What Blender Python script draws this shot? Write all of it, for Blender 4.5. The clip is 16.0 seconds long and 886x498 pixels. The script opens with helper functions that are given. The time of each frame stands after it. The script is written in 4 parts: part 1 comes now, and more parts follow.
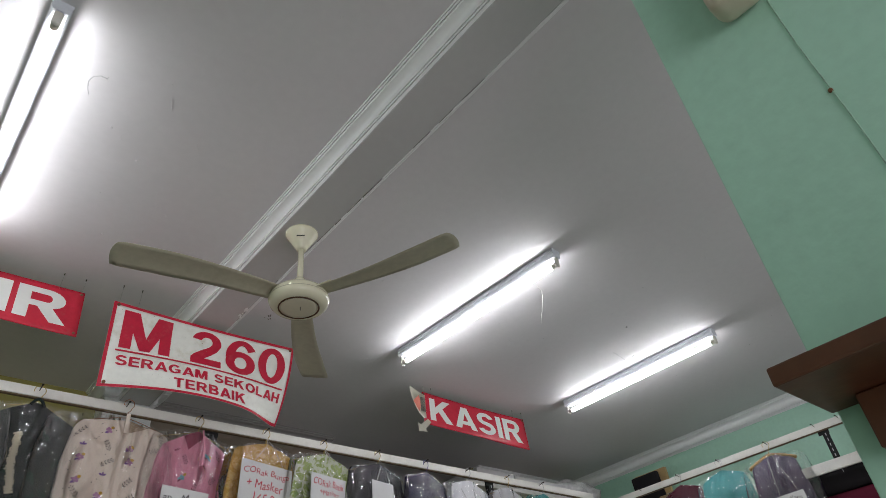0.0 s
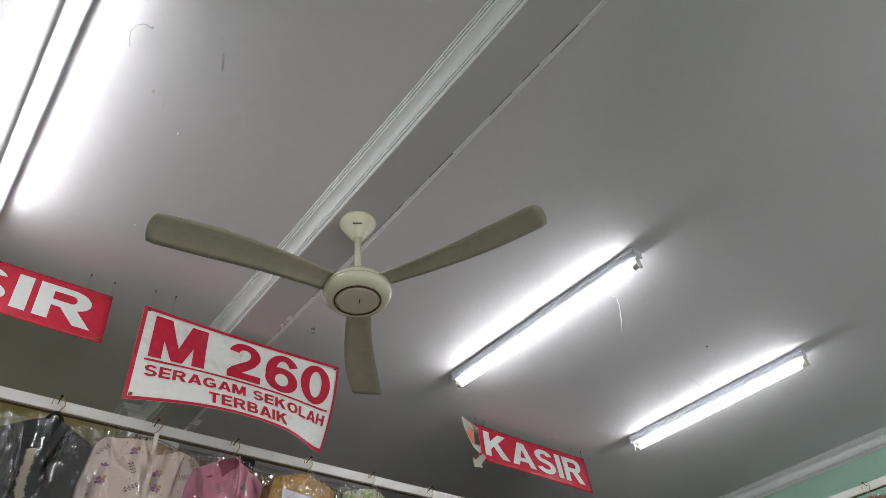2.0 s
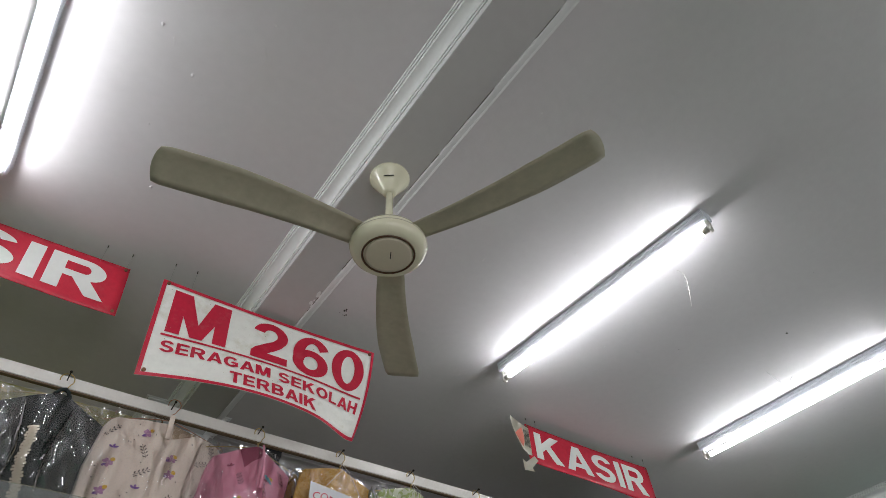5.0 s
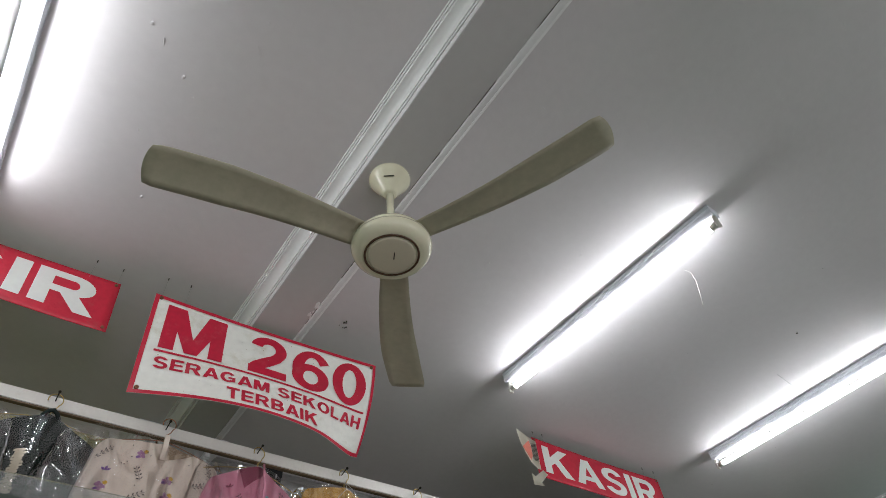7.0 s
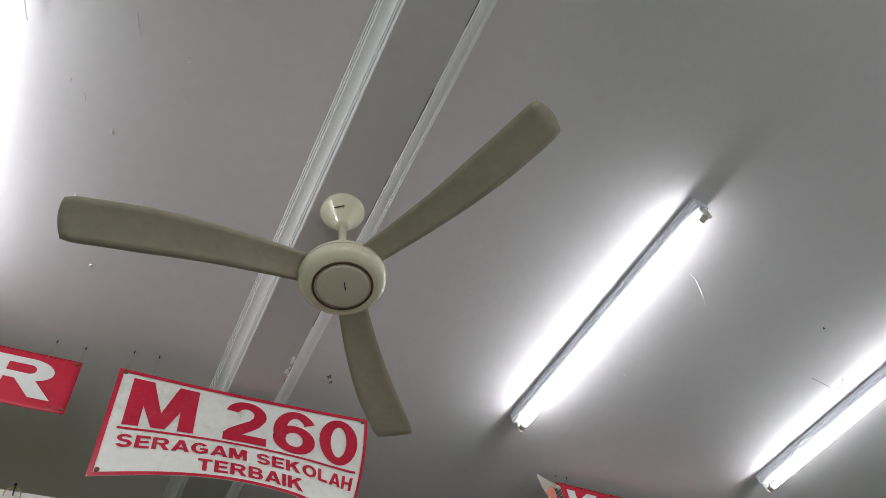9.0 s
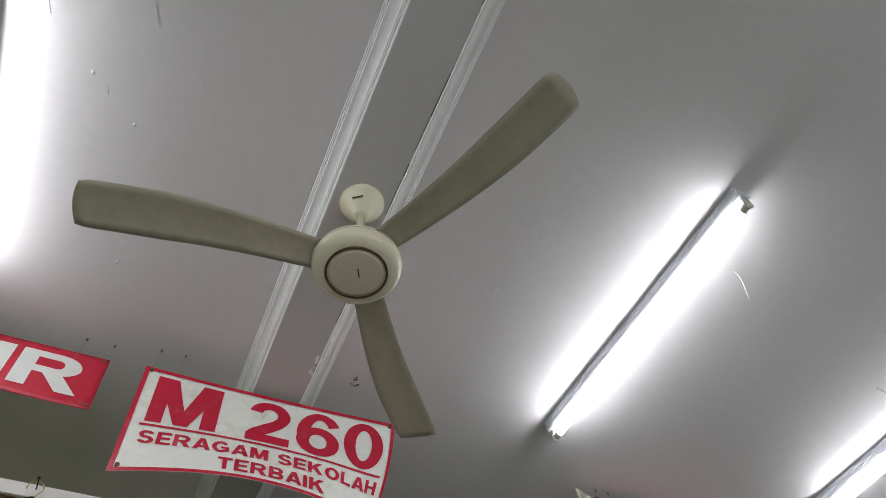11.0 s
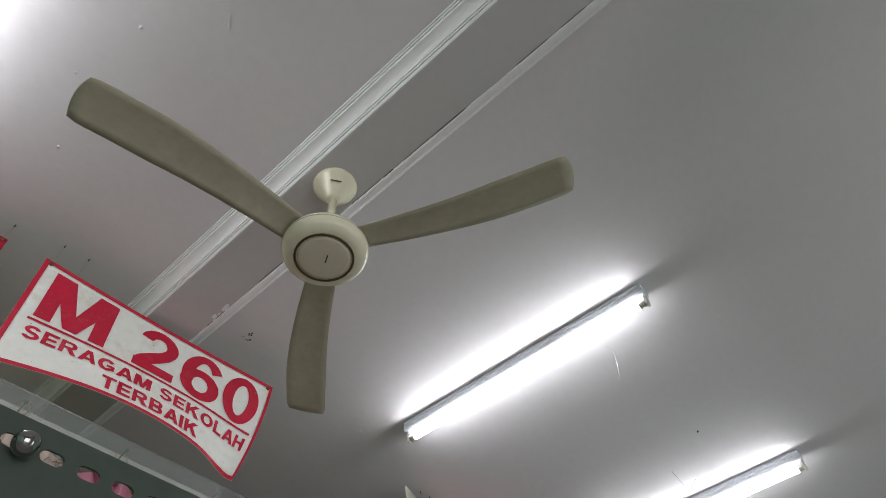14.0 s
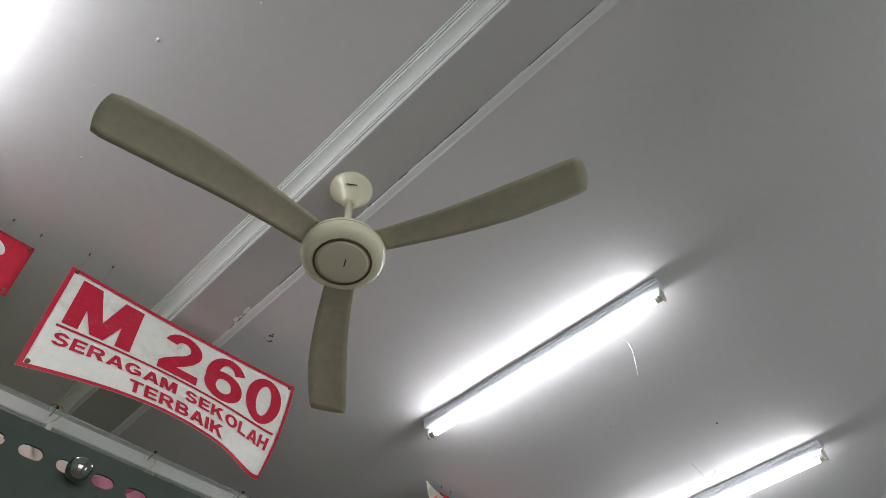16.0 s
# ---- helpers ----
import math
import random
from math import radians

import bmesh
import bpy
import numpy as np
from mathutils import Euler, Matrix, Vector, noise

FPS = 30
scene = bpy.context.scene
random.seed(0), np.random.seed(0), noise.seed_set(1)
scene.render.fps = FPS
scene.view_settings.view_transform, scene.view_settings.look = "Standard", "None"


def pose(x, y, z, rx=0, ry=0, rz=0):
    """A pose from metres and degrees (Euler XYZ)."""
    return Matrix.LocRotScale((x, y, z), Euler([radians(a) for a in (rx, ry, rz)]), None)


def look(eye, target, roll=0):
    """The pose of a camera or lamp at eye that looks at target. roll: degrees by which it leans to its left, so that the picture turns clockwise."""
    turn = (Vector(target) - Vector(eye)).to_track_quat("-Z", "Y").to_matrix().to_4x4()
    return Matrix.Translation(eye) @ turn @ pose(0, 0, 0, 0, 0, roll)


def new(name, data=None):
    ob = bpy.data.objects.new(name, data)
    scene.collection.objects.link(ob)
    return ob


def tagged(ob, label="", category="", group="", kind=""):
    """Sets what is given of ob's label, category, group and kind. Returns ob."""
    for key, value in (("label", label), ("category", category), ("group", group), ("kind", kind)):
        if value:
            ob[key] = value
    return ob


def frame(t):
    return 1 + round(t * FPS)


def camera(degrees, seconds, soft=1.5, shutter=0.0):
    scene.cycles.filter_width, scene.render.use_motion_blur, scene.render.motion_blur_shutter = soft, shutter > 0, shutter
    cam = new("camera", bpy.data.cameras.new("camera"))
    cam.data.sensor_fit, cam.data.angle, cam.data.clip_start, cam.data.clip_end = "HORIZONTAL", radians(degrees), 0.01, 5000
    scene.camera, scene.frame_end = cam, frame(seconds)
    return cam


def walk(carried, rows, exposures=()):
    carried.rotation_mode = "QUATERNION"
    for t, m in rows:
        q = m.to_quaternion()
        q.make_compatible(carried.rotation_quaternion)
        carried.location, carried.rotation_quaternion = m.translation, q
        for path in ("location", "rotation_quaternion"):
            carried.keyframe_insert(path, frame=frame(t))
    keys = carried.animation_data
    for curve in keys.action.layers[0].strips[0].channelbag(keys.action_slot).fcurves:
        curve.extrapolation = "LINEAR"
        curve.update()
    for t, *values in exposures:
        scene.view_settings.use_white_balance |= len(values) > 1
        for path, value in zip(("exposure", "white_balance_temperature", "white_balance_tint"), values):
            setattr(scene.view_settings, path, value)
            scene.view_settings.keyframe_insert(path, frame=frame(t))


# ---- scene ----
cam = camera(69.1, 16.0, soft=0.65)
PATH = [
    (0, (0.27, 0.019, 1.579), (1.416, 1.122, 2.792), -7.2),
    (0.2, (0.284, 0.093, 1.586), (1.428, 1.179, 2.816), -8.4),
    (0.4, (0.308, 0.145, 1.587), (1.448, 1.229, 2.822), -8.3),
    (0.5, (0.33, 0.152, 1.584), (1.435, 1.269, 2.821), -7.5),
    (1, (0.401, 0.248, 1.591), (1.388, 1.453, 2.846), -5.4),
    (1.5, (0.453, 0.345, 1.587), (1.413, 1.497, 2.91), -4.4),
    (2, (0.398, 0.494, 1.605), (1.435, 1.534, 2.962), -6.8),
    (2.5, (0.348, 0.6, 1.597), (1.417, 1.604, 2.957), -4.2),
    (3, (0.344, 0.627, 1.586), (1.519, 1.415, 3.0), -2.1),
    (3.5, (0.356, 0.588, 1.591), (1.58, 1.41, 2.942), -0.8),
    (4, (0.44, 0.617, 1.571), (1.611, 1.535, 2.907), -3.0),
    (4.5, (0.624, 0.699, 1.59), (1.558, 1.729, 3.027), -2.3),
    (4.7, (0.65, 0.735, 1.603), (1.544, 1.805, 3.036), -3.6),
    (6.8, (0.662, 0.921, 1.614), (1.563, 1.928, 3.089), -7.2),
    (7, (0.684, 0.898, 1.612), (1.565, 1.905, 3.099), -6.8),
    (7.5, (0.685, 0.868, 1.622), (1.569, 1.868, 3.111), -7.7),
    (8, (0.741, 0.821, 1.621), (1.62, 1.802, 3.126), -8.5),
    (8.5, (0.824, 0.846, 1.624), (1.714, 1.808, 3.135), -10.2),
    (9, (0.968, 0.952, 1.637), (1.705, 1.868, 3.256), -12.5),
    (9.2, (1.0, 0.977, 1.639), (1.681, 1.907, 3.274), -12.8),
    (11.3, (1.109, 1.026, 1.622), (1.683, 1.945, 3.303), -6.6),
    (11.5, (1.063, 1.027, 1.629), (1.722, 1.915, 3.295), -7.8),
    (12, (0.986, 1.018, 1.617), (1.71, 1.87, 3.275), -5.7),
    (12.5, (0.921, 0.962, 1.607), (1.717, 1.899, 3.185), -3.2),
    (13, (0.838, 0.983, 1.59), (1.686, 1.885, 3.161), -2.0),
    (13.5, (0.772, 1.041, 1.595), (1.73, 1.757, 3.198), -6.8),
    (14, (0.749, 1.067, 1.601), (1.714, 1.773, 3.204), -5.2),
    (14.5, (0.748, 1.075, 1.602), (1.689, 1.769, 3.224), -4.4),
    (15, (0.751, 1.069, 1.606), (1.687, 1.777, 3.226), -5.2),
    (15.5, (0.73, 1.057, 1.602), (1.648, 1.751, 3.237), -5.8),
    (16, (0.719, 1.045, 1.598), (1.668, 1.8, 3.189), -4.6),
]
EXPOSURES = [(t, stops + 0.12, 6560, 20.0) for t, stops in ((0, 0.0), (1, 0.1), (2.5, 0.05), (3, -0.04), (3.5, -0.35), (4, 0.0), (4.5, 0.08), (16, 0.1))]
walk(cam, [(t, pose(0, 0, 0, 0, 0, 1.4) @ look(eye, target, roll)) for t, eye, target, roll in PATH], EXPOSURES)

# ---- light: three fluorescent tubes, plus added fill lamps at the front ----
TUBE_STRENGTH = 29.0
world = bpy.data.worlds.new("world")
world.use_nodes = True
world.node_tree.nodes["Background"].inputs[0].default_value = (0.6, 0.62, 0.6, 1)
world.node_tree.nodes["Background"].inputs[1].default_value = 0.05
scene.world = world

# added fill lamps outside the unseen south wall, as assumed daylight
for x, width, energy in ((-0.6, 3.5, 74.0), (3.6, 3.4, 52.0)):
    fill_lamp = bpy.data.lights.new("front_fill", "AREA")
    fill_lamp.shape, fill_lamp.size, fill_lamp.size_y, fill_lamp.energy, fill_lamp.color = "RECTANGLE", width, 2.7, energy, (0.98, 0.97, 0.99)
    new("front_fill", fill_lamp).matrix_basis = pose(x, -3.3, 1.4, 90, 0, 0)

CEIL = 3.5


# ---- materials ----
def mat(name, color, rough=0.6, metal=0.0, var=0.06, scale=6.0, fine=60.0, bump=0.0, spec=0.5, stain=None, stain_amount=0.0, rand=0.0):
    """Principled paint with two scales of variation, optional stains and relief."""
    m = bpy.data.materials.new(name)
    m.use_nodes = True
    nt = m.node_tree
    b = nt.nodes["Principled BSDF"]
    b.inputs["Roughness"].default_value = rough
    b.inputs["Metallic"].default_value = metal
    b.inputs["Specular IOR Level"].default_value = spec
    tc = nt.nodes.new("ShaderNodeTexCoord")
    n1 = nt.nodes.new("ShaderNodeTexNoise")
    n1.inputs["Scale"].default_value = scale
    n1.inputs["Detail"].default_value = 6
    n2 = nt.nodes.new("ShaderNodeTexNoise")
    n2.inputs["Scale"].default_value = fine
    n2.inputs["Detail"].default_value = 4
    for n in (n1, n2):
        nt.links.new(tc.outputs["Object"], n.inputs["Vector"])
    add = nt.nodes.new("ShaderNodeMath")
    add.operation = "ADD"
    nt.links.new(n1.outputs["Fac"], add.inputs[0])
    nt.links.new(n2.outputs["Fac"], add.inputs[1])
    mr = nt.nodes.new("ShaderNodeMapRange")
    mr.inputs["From Min"].default_value = 0.6
    mr.inputs["From Max"].default_value = 1.4
    mr.inputs["To Min"].default_value = 1 - var
    mr.inputs["To Max"].default_value = 1 + var
    nt.links.new(add.outputs[0], mr.inputs["Value"])
    mix = nt.nodes.new("ShaderNodeVectorMath")
    mix.operation = "SCALE"
    mix.inputs[0].default_value = color
    nt.links.new(mr.outputs[0], mix.inputs["Scale"])
    out = mix.outputs[0]
    if rand:
        oi = nt.nodes.new("ShaderNodeObjectInfo")
        r = nt.nodes.new("ShaderNodeMapRange")
        r.inputs["To Min"].default_value = 1 - rand
        r.inputs["To Max"].default_value = 1 + rand
        nt.links.new(oi.outputs["Random"], r.inputs["Value"])
        s2 = nt.nodes.new("ShaderNodeVectorMath")
        s2.operation = "SCALE"
        nt.links.new(out, s2.inputs[0])
        nt.links.new(r.outputs[0], s2.inputs["Scale"])
        out = s2.outputs[0]
    if stain:
        n3 = nt.nodes.new("ShaderNodeTexNoise")
        n3.inputs["Scale"].default_value = scale * 1.7
        n3.inputs["Detail"].default_value = 9
        n3.inputs["Roughness"].default_value = 0.7
        nt.links.new(tc.outputs["Object"], n3.inputs["Vector"])
        cr = nt.nodes.new("ShaderNodeMapRange")
        cr.inputs["From Min"].default_value = 0.56
        cr.inputs["From Max"].default_value = 0.74
        cr.inputs["To Max"].default_value = stain_amount
        nt.links.new(n3.outputs["Fac"], cr.inputs["Value"])
        mx = nt.nodes.new("ShaderNodeMix")
        mx.data_type = "RGBA"
        nt.links.new(cr.outputs[0], mx.inputs["Factor"])
        nt.links.new(out, mx.inputs["A"])
        mx.inputs["B"].default_value = (*stain, 1)
        out = mx.outputs["Result"]
    nt.links.new(out, b.inputs["Base Color"])
    if bump:
        bp = nt.nodes.new("ShaderNodeBump")
        bp.inputs["Strength"].default_value = bump
        bp.inputs["Distance"].default_value = 0.01
        nt.links.new(add.outputs[0], bp.inputs["Height"])
        nt.links.new(bp.outputs[0], b.inputs["Normal"])
    return m


def glow(name, color, strength):
    m = bpy.data.materials.new(name)
    m.use_nodes = True
    b = m.node_tree.nodes["Principled BSDF"]
    b.inputs["Base Color"].default_value = (0.9, 0.9, 0.9, 1)
    b.inputs["Emission Color"].default_value = (*color, 1)
    b.inputs["Emission Strength"].default_value = strength
    return m


def clear(name, tint=(1, 1, 1), rough=0.08, amount=0.12, bump=0.6, scale=9.0, haze=0.0):
    """Thin clear film: mostly see-through, with crumpled gloss."""
    m = bpy.data.materials.new(name)
    m.use_nodes = True
    nt = m.node_tree
    nt.nodes.remove(nt.nodes["Principled BSDF"])
    out = nt.nodes["Material Output"]
    tr = nt.nodes.new("ShaderNodeBsdfTransparent")
    tr.inputs[0].default_value = (*tint, 1)
    gl = nt.nodes.new("ShaderNodeBsdfGlossy")
    gl.inputs["Roughness"].default_value = rough
    fr = nt.nodes.new("ShaderNodeFresnel")
    fr.inputs["IOR"].default_value = 1.5
    ad = nt.nodes.new("ShaderNodeMath")
    ad.operation = "ADD"
    ad.use_clamp = True
    ad.inputs[1].default_value = amount
    mx = nt.nodes.new("ShaderNodeMixShader")
    nt.links.new(fr.outputs[0], ad.inputs[0])
    nt.links.new(ad.outputs[0], mx.inputs[0])
    df = nt.nodes.new("ShaderNodeBsdfDiffuse")
    hz = nt.nodes.new("ShaderNodeMixShader")
    hz.inputs[0].default_value = haze
    nt.links.new(tr.outputs[0], hz.inputs[1])
    nt.links.new(df.outputs[0], hz.inputs[2])
    nt.links.new(hz.outputs[0], mx.inputs[1])
    nt.links.new(gl.outputs[0], mx.inputs[2])
    nt.links.new(mx.outputs[0], out.inputs["Surface"])
    if bump:
        tc = nt.nodes.new("ShaderNodeTexCoord")
        n = nt.nodes.new("ShaderNodeTexNoise")
        n.inputs["Scale"].default_value = scale
        n.noise_type = "RIDGED_MULTIFRACTAL"
        n.normalize = True
        n.inputs["Detail"].default_value = 1.5
        n.inputs["Roughness"].default_value = 0.42
        n.inputs["Distortion"].default_value = 0.6
        mp = nt.nodes.new("ShaderNodeMapping")
        mp.inputs["Scale"].default_value = (1.0, 1.0, 0.3)
        nt.links.new(tc.outputs["Object"], mp.inputs["Vector"])
        nt.links.new(mp.outputs[0], n.inputs["Vector"])
        bp = nt.nodes.new("ShaderNodeBump")
        bp.inputs["Strength"].default_value = bump
        bp.inputs["Distance"].default_value = 0.06
        nt.links.new(n.outputs["Fac"], bp.inputs["Height"])
        nt.links.new(bp.outputs[0], gl.inputs["Normal"])
        nt.links.new(bp.outputs[0], fr.inputs["Normal"])
    return m


M_CEIL = mat("ceiling_paint", (0.72, 0.705, 0.72), 0.62, var=0.03, scale=1.4, fine=26, bump=0.11, spec=0.35)
M_BEAM = mat("beam_paint", (0.585, 0.575, 0.58), 0.5, var=0.03, scale=2, fine=30, bump=0.05)
# darker copy of the white plaster, with the rear cornice's shade in it
M_SHADEPLASTER = mat("shaded_plaster", (0.40, 0.39, 0.38), 0.6, var=0.06, scale=4, fine=50, bump=0.04)
M_PLASTER = mat("white_plaster", (0.88, 0.89, 0.89), 0.45, var=0.03, scale=4, fine=50, bump=0.03)
M_GREEN = mat("mint_wall_paint", (0.41, 0.685, 0.545), 0.5, var=0.06, scale=2.2, fine=40, bump=0.10, stain=(0.30, 0.52, 0.42), stain_amount=0.4)
M_OLIVE = mat("olive_wall_paint", (0.43, 0.39, 0.12), 0.55, var=0.06, scale=2.2, fine=40, bump=0.08)
M_UMBER = mat("dark_brown_wall", (0.24, 0.195, 0.145), 0.6, var=0.06, scale=2)
M_FLOOR = mat("floor_tile", (0.46, 0.43, 0.40), 0.25, var=0.05, scale=3)
M_WHITEPAINT = mat("white_enamel", (0.76, 0.75, 0.70), 0.4, var=0.05, scale=8, fine=70, stain=(0.5, 0.45, 0.36), stain_amount=0.3)
M_METAL = mat("fixture_enamel", (0.72, 0.75, 0.82), 0.35, metal=0.0, var=0.04, scale=10)
M_SOCKET = mat("socket_plastic", (0.70, 0.68, 0.62), 0.45, var=0.04)
M_TUBE = glow("lit_tube", (0.93, 1.0, 0.98), TUBE_STRENGTH)
M_TUBE_CAP = mat("tube_cap", (0.75, 0.72, 0.66), 0.3, metal=0.7, var=0.03)
M_CREAM = mat("cream_plastic", (0.74, 0.72, 0.54), 0.13, var=0.03, scale=9, fine=50)
# blade cream lowered in tone to hold the shade of the undersides
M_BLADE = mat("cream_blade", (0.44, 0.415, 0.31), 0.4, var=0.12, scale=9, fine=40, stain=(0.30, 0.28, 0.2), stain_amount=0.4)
M_CAP = mat("pale_cap", (0.62, 0.57, 0.44), 0.3, var=0.03)
M_BROWN = mat("brown_ring", (0.09, 0.05, 0.028), 0.25, var=0.05)
M_DARK = mat("dark_print", (0.03, 0.025, 0.02), 0.5)
M_BLACK = mat("black_metal", (0.016, 0.018, 0.018), 0.6, var=0.1, spec=0.2)
M_NAIL = mat("nail_steel", (0.05, 0.045, 0.04), 0.45, metal=0.6)
M_BRASS = mat("brass_wire", (0.55, 0.40, 0.14), 0.3, metal=0.9)
M_COPPER = mat("copper_wire", (0.45, 0.22, 0.14), 0.35, metal=0.85)
M_STEEL = mat("steel_wire", (0.45, 0.45, 0.46), 0.35, metal=0.9)
M_BLUEWIRE = mat("blue_coated_wire", (0.08, 0.08, 0.3), 0.4)
# chrome base darkened in place of the dark surroundings it would mirror
M_CHROME = mat("chrome", (0.32, 0.31, 0.30), 0.10, metal=1.0, var=0.02)
M_BANNER = mat("white_banner", (0.83, 0.85, 0.79), 0.26, var=0.06, scale=5, fine=40, bump=0.16, stain=(0.56, 0.54, 0.38), stain_amount=0.65)
M_RED = mat("red_banner", (0.56, 0.02, 0.045), 0.25, var=0.12, scale=7, fine=50, bump=0.2, stain=(0.42, 0.10, 0.10), stain_amount=0.5)
M_PRINT = mat("red_print", (0.56, 0.014, 0.045), 0.3, var=0.12, scale=9, stain=(0.62, 0.20, 0.20), stain_amount=0.35)
M_WHITEPRINT = mat("white_print", (0.74, 0.75, 0.72), 0.35, var=0.04)
M_SPECK = mat("dirt_speck", (0.34, 0.30, 0.20), 0.8, var=0.3, scale=30)
M_CARD = mat("cream_card", (0.74, 0.72, 0.60), 0.5, var=0.04)
M_PALERED = mat("faded_red_print", (0.75, 0.22, 0.16), 0.5, var=0.12, scale=20)
M_PAPER = mat("white_paper", (0.66, 0.66, 0.66), 0.7, var=0.03, scale=12)
M_INK = mat("red_ink", (0.55, 0.03, 0.06), 0.6)
M_BLACKINK = mat("black_ink", (0.04, 0.04, 0.05), 0.6)
M_WOOD = mat("varnished_brown_wood", (0.105, 0.036, 0.016), 0.4, var=0.25, scale=5, fine=40, bump=0.05)
M_TAN = mat("tan_cardboard", (0.50, 0.33, 0.15), 0.7, var=0.1)
M_HANGWOOD = mat("pale_wood", (0.48, 0.28, 0.10), 0.45, var=0.12)
# brown that paints the shade along the underside of the rails
M_RAILSHADE = mat("rail_shade_brown", (0.15, 0.105, 0.06), 0.7, var=0.2, scale=9, fine=60, bump=0.05)
M_ANGLE = mat("grey_green_enamel", (0.055, 0.075, 0.06), 0.45, var=0.15, scale=14, fine=90)
M_FILM = clear("plastic_film", (0.965, 0.97, 0.97), 0.03, 0.05, 1.0, 12.0, haze=0.008)
M_SHEET = clear("clear_sheet", (0.90, 0.92, 0.92), 0.2, 0.05, 0.08, 12, haze=0.10)
M_CABLE = mat("painted_cable", (0.30, 0.48, 0.37), 0.6, var=0.3, scale=30, stain=(0.2, 0.16, 0.09), stain_amount=0.7)
M_RUST = mat("rusty_clip", (0.16, 0.07, 0.03), 0.8, var=0.3, scale=60)
M_TWINE = mat("white_twine", (0.62, 0.61, 0.58), 0.7)


# ---- mesh helpers ----
def ob_from(name, bm, material, smooth=False):
    me = bpy.data.meshes.new(name)
    bm.normal_update()
    bm.to_mesh(me)
    bm.free()
    me.materials.append(material)
    if smooth:
        for p in me.polygons:
            p.use_smooth = True
    return new(name, me)


def part(name, bm, material, parent, label="", smooth=False):
    ob = ob_from(name, bm, material, smooth)
    ob.parent = parent
    if label:
        tagged(ob, label)
    return ob


def base(name, label, category, m=None, group="", kind=""):
    ob = new(name)
    if m is not None:
        ob.matrix_basis = m
    return tagged(ob, label, category, group, kind)


def box(bm, x0, x1, y0, y1, z0, z1, bevel=0.0, seg=2):
    r = bmesh.ops.create_cube(bm, size=1, matrix=Matrix.Translation(((x0 + x1) / 2, (y0 + y1) / 2, (z0 + z1) / 2)) @ Matrix.Diagonal((x1 - x0, y1 - y0, z1 - z0, 1)))
    if bevel:
        es = list({e for v in r["verts"] for e in v.link_edges})
        bmesh.ops.bevel(bm, geom=es, offset=bevel, segments=seg, affect="EDGES", profile=0.5)
    return bm


def cube(x0, x1, y0, y1, z0, z1, bevel=0.0, seg=2):
    return box(bmesh.new(), x0, x1, y0, y1, z0, z1, bevel, seg)


def tube(points, r, sides=8, closed=False, bm=None, radii=None):
    """A round rod swept along points."""
    bm = bm or bmesh.new()
    pts = [Vector(p) for p in points]
    rings = []
    up = Vector((0.13, 0.21, 0.97))
    for i, p in enumerate(pts):
        a = pts[max(i - 1, 0)]
        b = pts[min(i + 1, len(pts) - 1)]
        d = (b - a).normalized()
        s = d.cross(up)
        if s.length < 0.05:
            s = d.cross(Vector((1, 0, 0)))
        s.normalize()
        u = s.cross(d)
        rr = radii[i] if radii else r
        rings.append([bm.verts.new(p + rr * (math.cos(2 * math.pi * k / sides) * s + math.sin(2 * math.pi * k / sides) * u)) for k in range(sides)])
    for i in range(len(rings) - 1):
        for k in range(sides):
            bm.faces.new((rings[i][k], rings[i][(k + 1) % sides], rings[i + 1][(k + 1) % sides], rings[i + 1][k]))
    bm.faces.new(rings[0][::-1])
    bm.faces.new(rings[-1])
    bmesh.ops.recalc_face_normals(bm, faces=bm.faces)
    return bm


def lathe(profile, sides=48, bm=None):
    """A turned body about z from (radius, z) pairs."""
    bm = bm or bmesh.new()
    rings = []
    for r, z in profile:
        if r < 1e-5:
            rings.append([bm.verts.new((0, 0, z))])
        else:
            rings.append([bm.verts.new((r * math.cos(2 * math.pi * k / sides), r * math.sin(2 * math.pi * k / sides), z)) for k in range(sides)])
    for a, b in zip(rings, rings[1:]):
        for k in range(sides):
            q = [a[k % len(a)], a[(k + 1) % len(a)], b[(k + 1) % len(b)], b[k % len(b)]]
            q = list(dict.fromkeys(q))
            if len(q) > 2:
                bm.faces.new(q)
    bmesh.ops.recalc_face_normals(bm, faces=bm.faces)
    return bm


def prism(profile, length, axis="y", bm=None):
    """A profile in (a, z) swept along y (a is x) or x (a is y) from 0 to length."""
    bm = bm or bmesh.new()
    ends = []
    for d in (0, length):
        ends.append([bm.verts.new((a, d, z) if axis == "y" else (d, a, z)) for a, z in profile])
    n = len(profile)
    for i in range(n):
        bm.faces.new((ends[0][i], ends[0][(i + 1) % n], ends[1][(i + 1) % n], ends[1][i]))
    bm.faces.new(ends[0])
    bm.faces.new(ends[1][::-1])
    bmesh.ops.recalc_face_normals(bm, faces=bm.faces)
    return bm


def letters(text, size):
    """A flat mesh of the built-in font, centred, x to the right and y up. Returns a bmesh."""
    cu = bpy.data.curves.new("letters", "FONT")
    cu.body, cu.size, cu.align_x, cu.align_y = text, size, "CENTER", "CENTER"
    cu.resolution_u = 6
    ob = bpy.data.objects.new("letters", cu)
    scene.collection.objects.link(ob)
    me = bpy.data.meshes.new_from_object(ob.evaluated_get(bpy.context.evaluated_depsgraph_get()))
    bm = bmesh.new()
    bm.from_mesh(me)
    bpy.data.objects.remove(ob)
    bpy.data.curves.remove(cu)
    bpy.data.meshes.remove(me)
    return bm


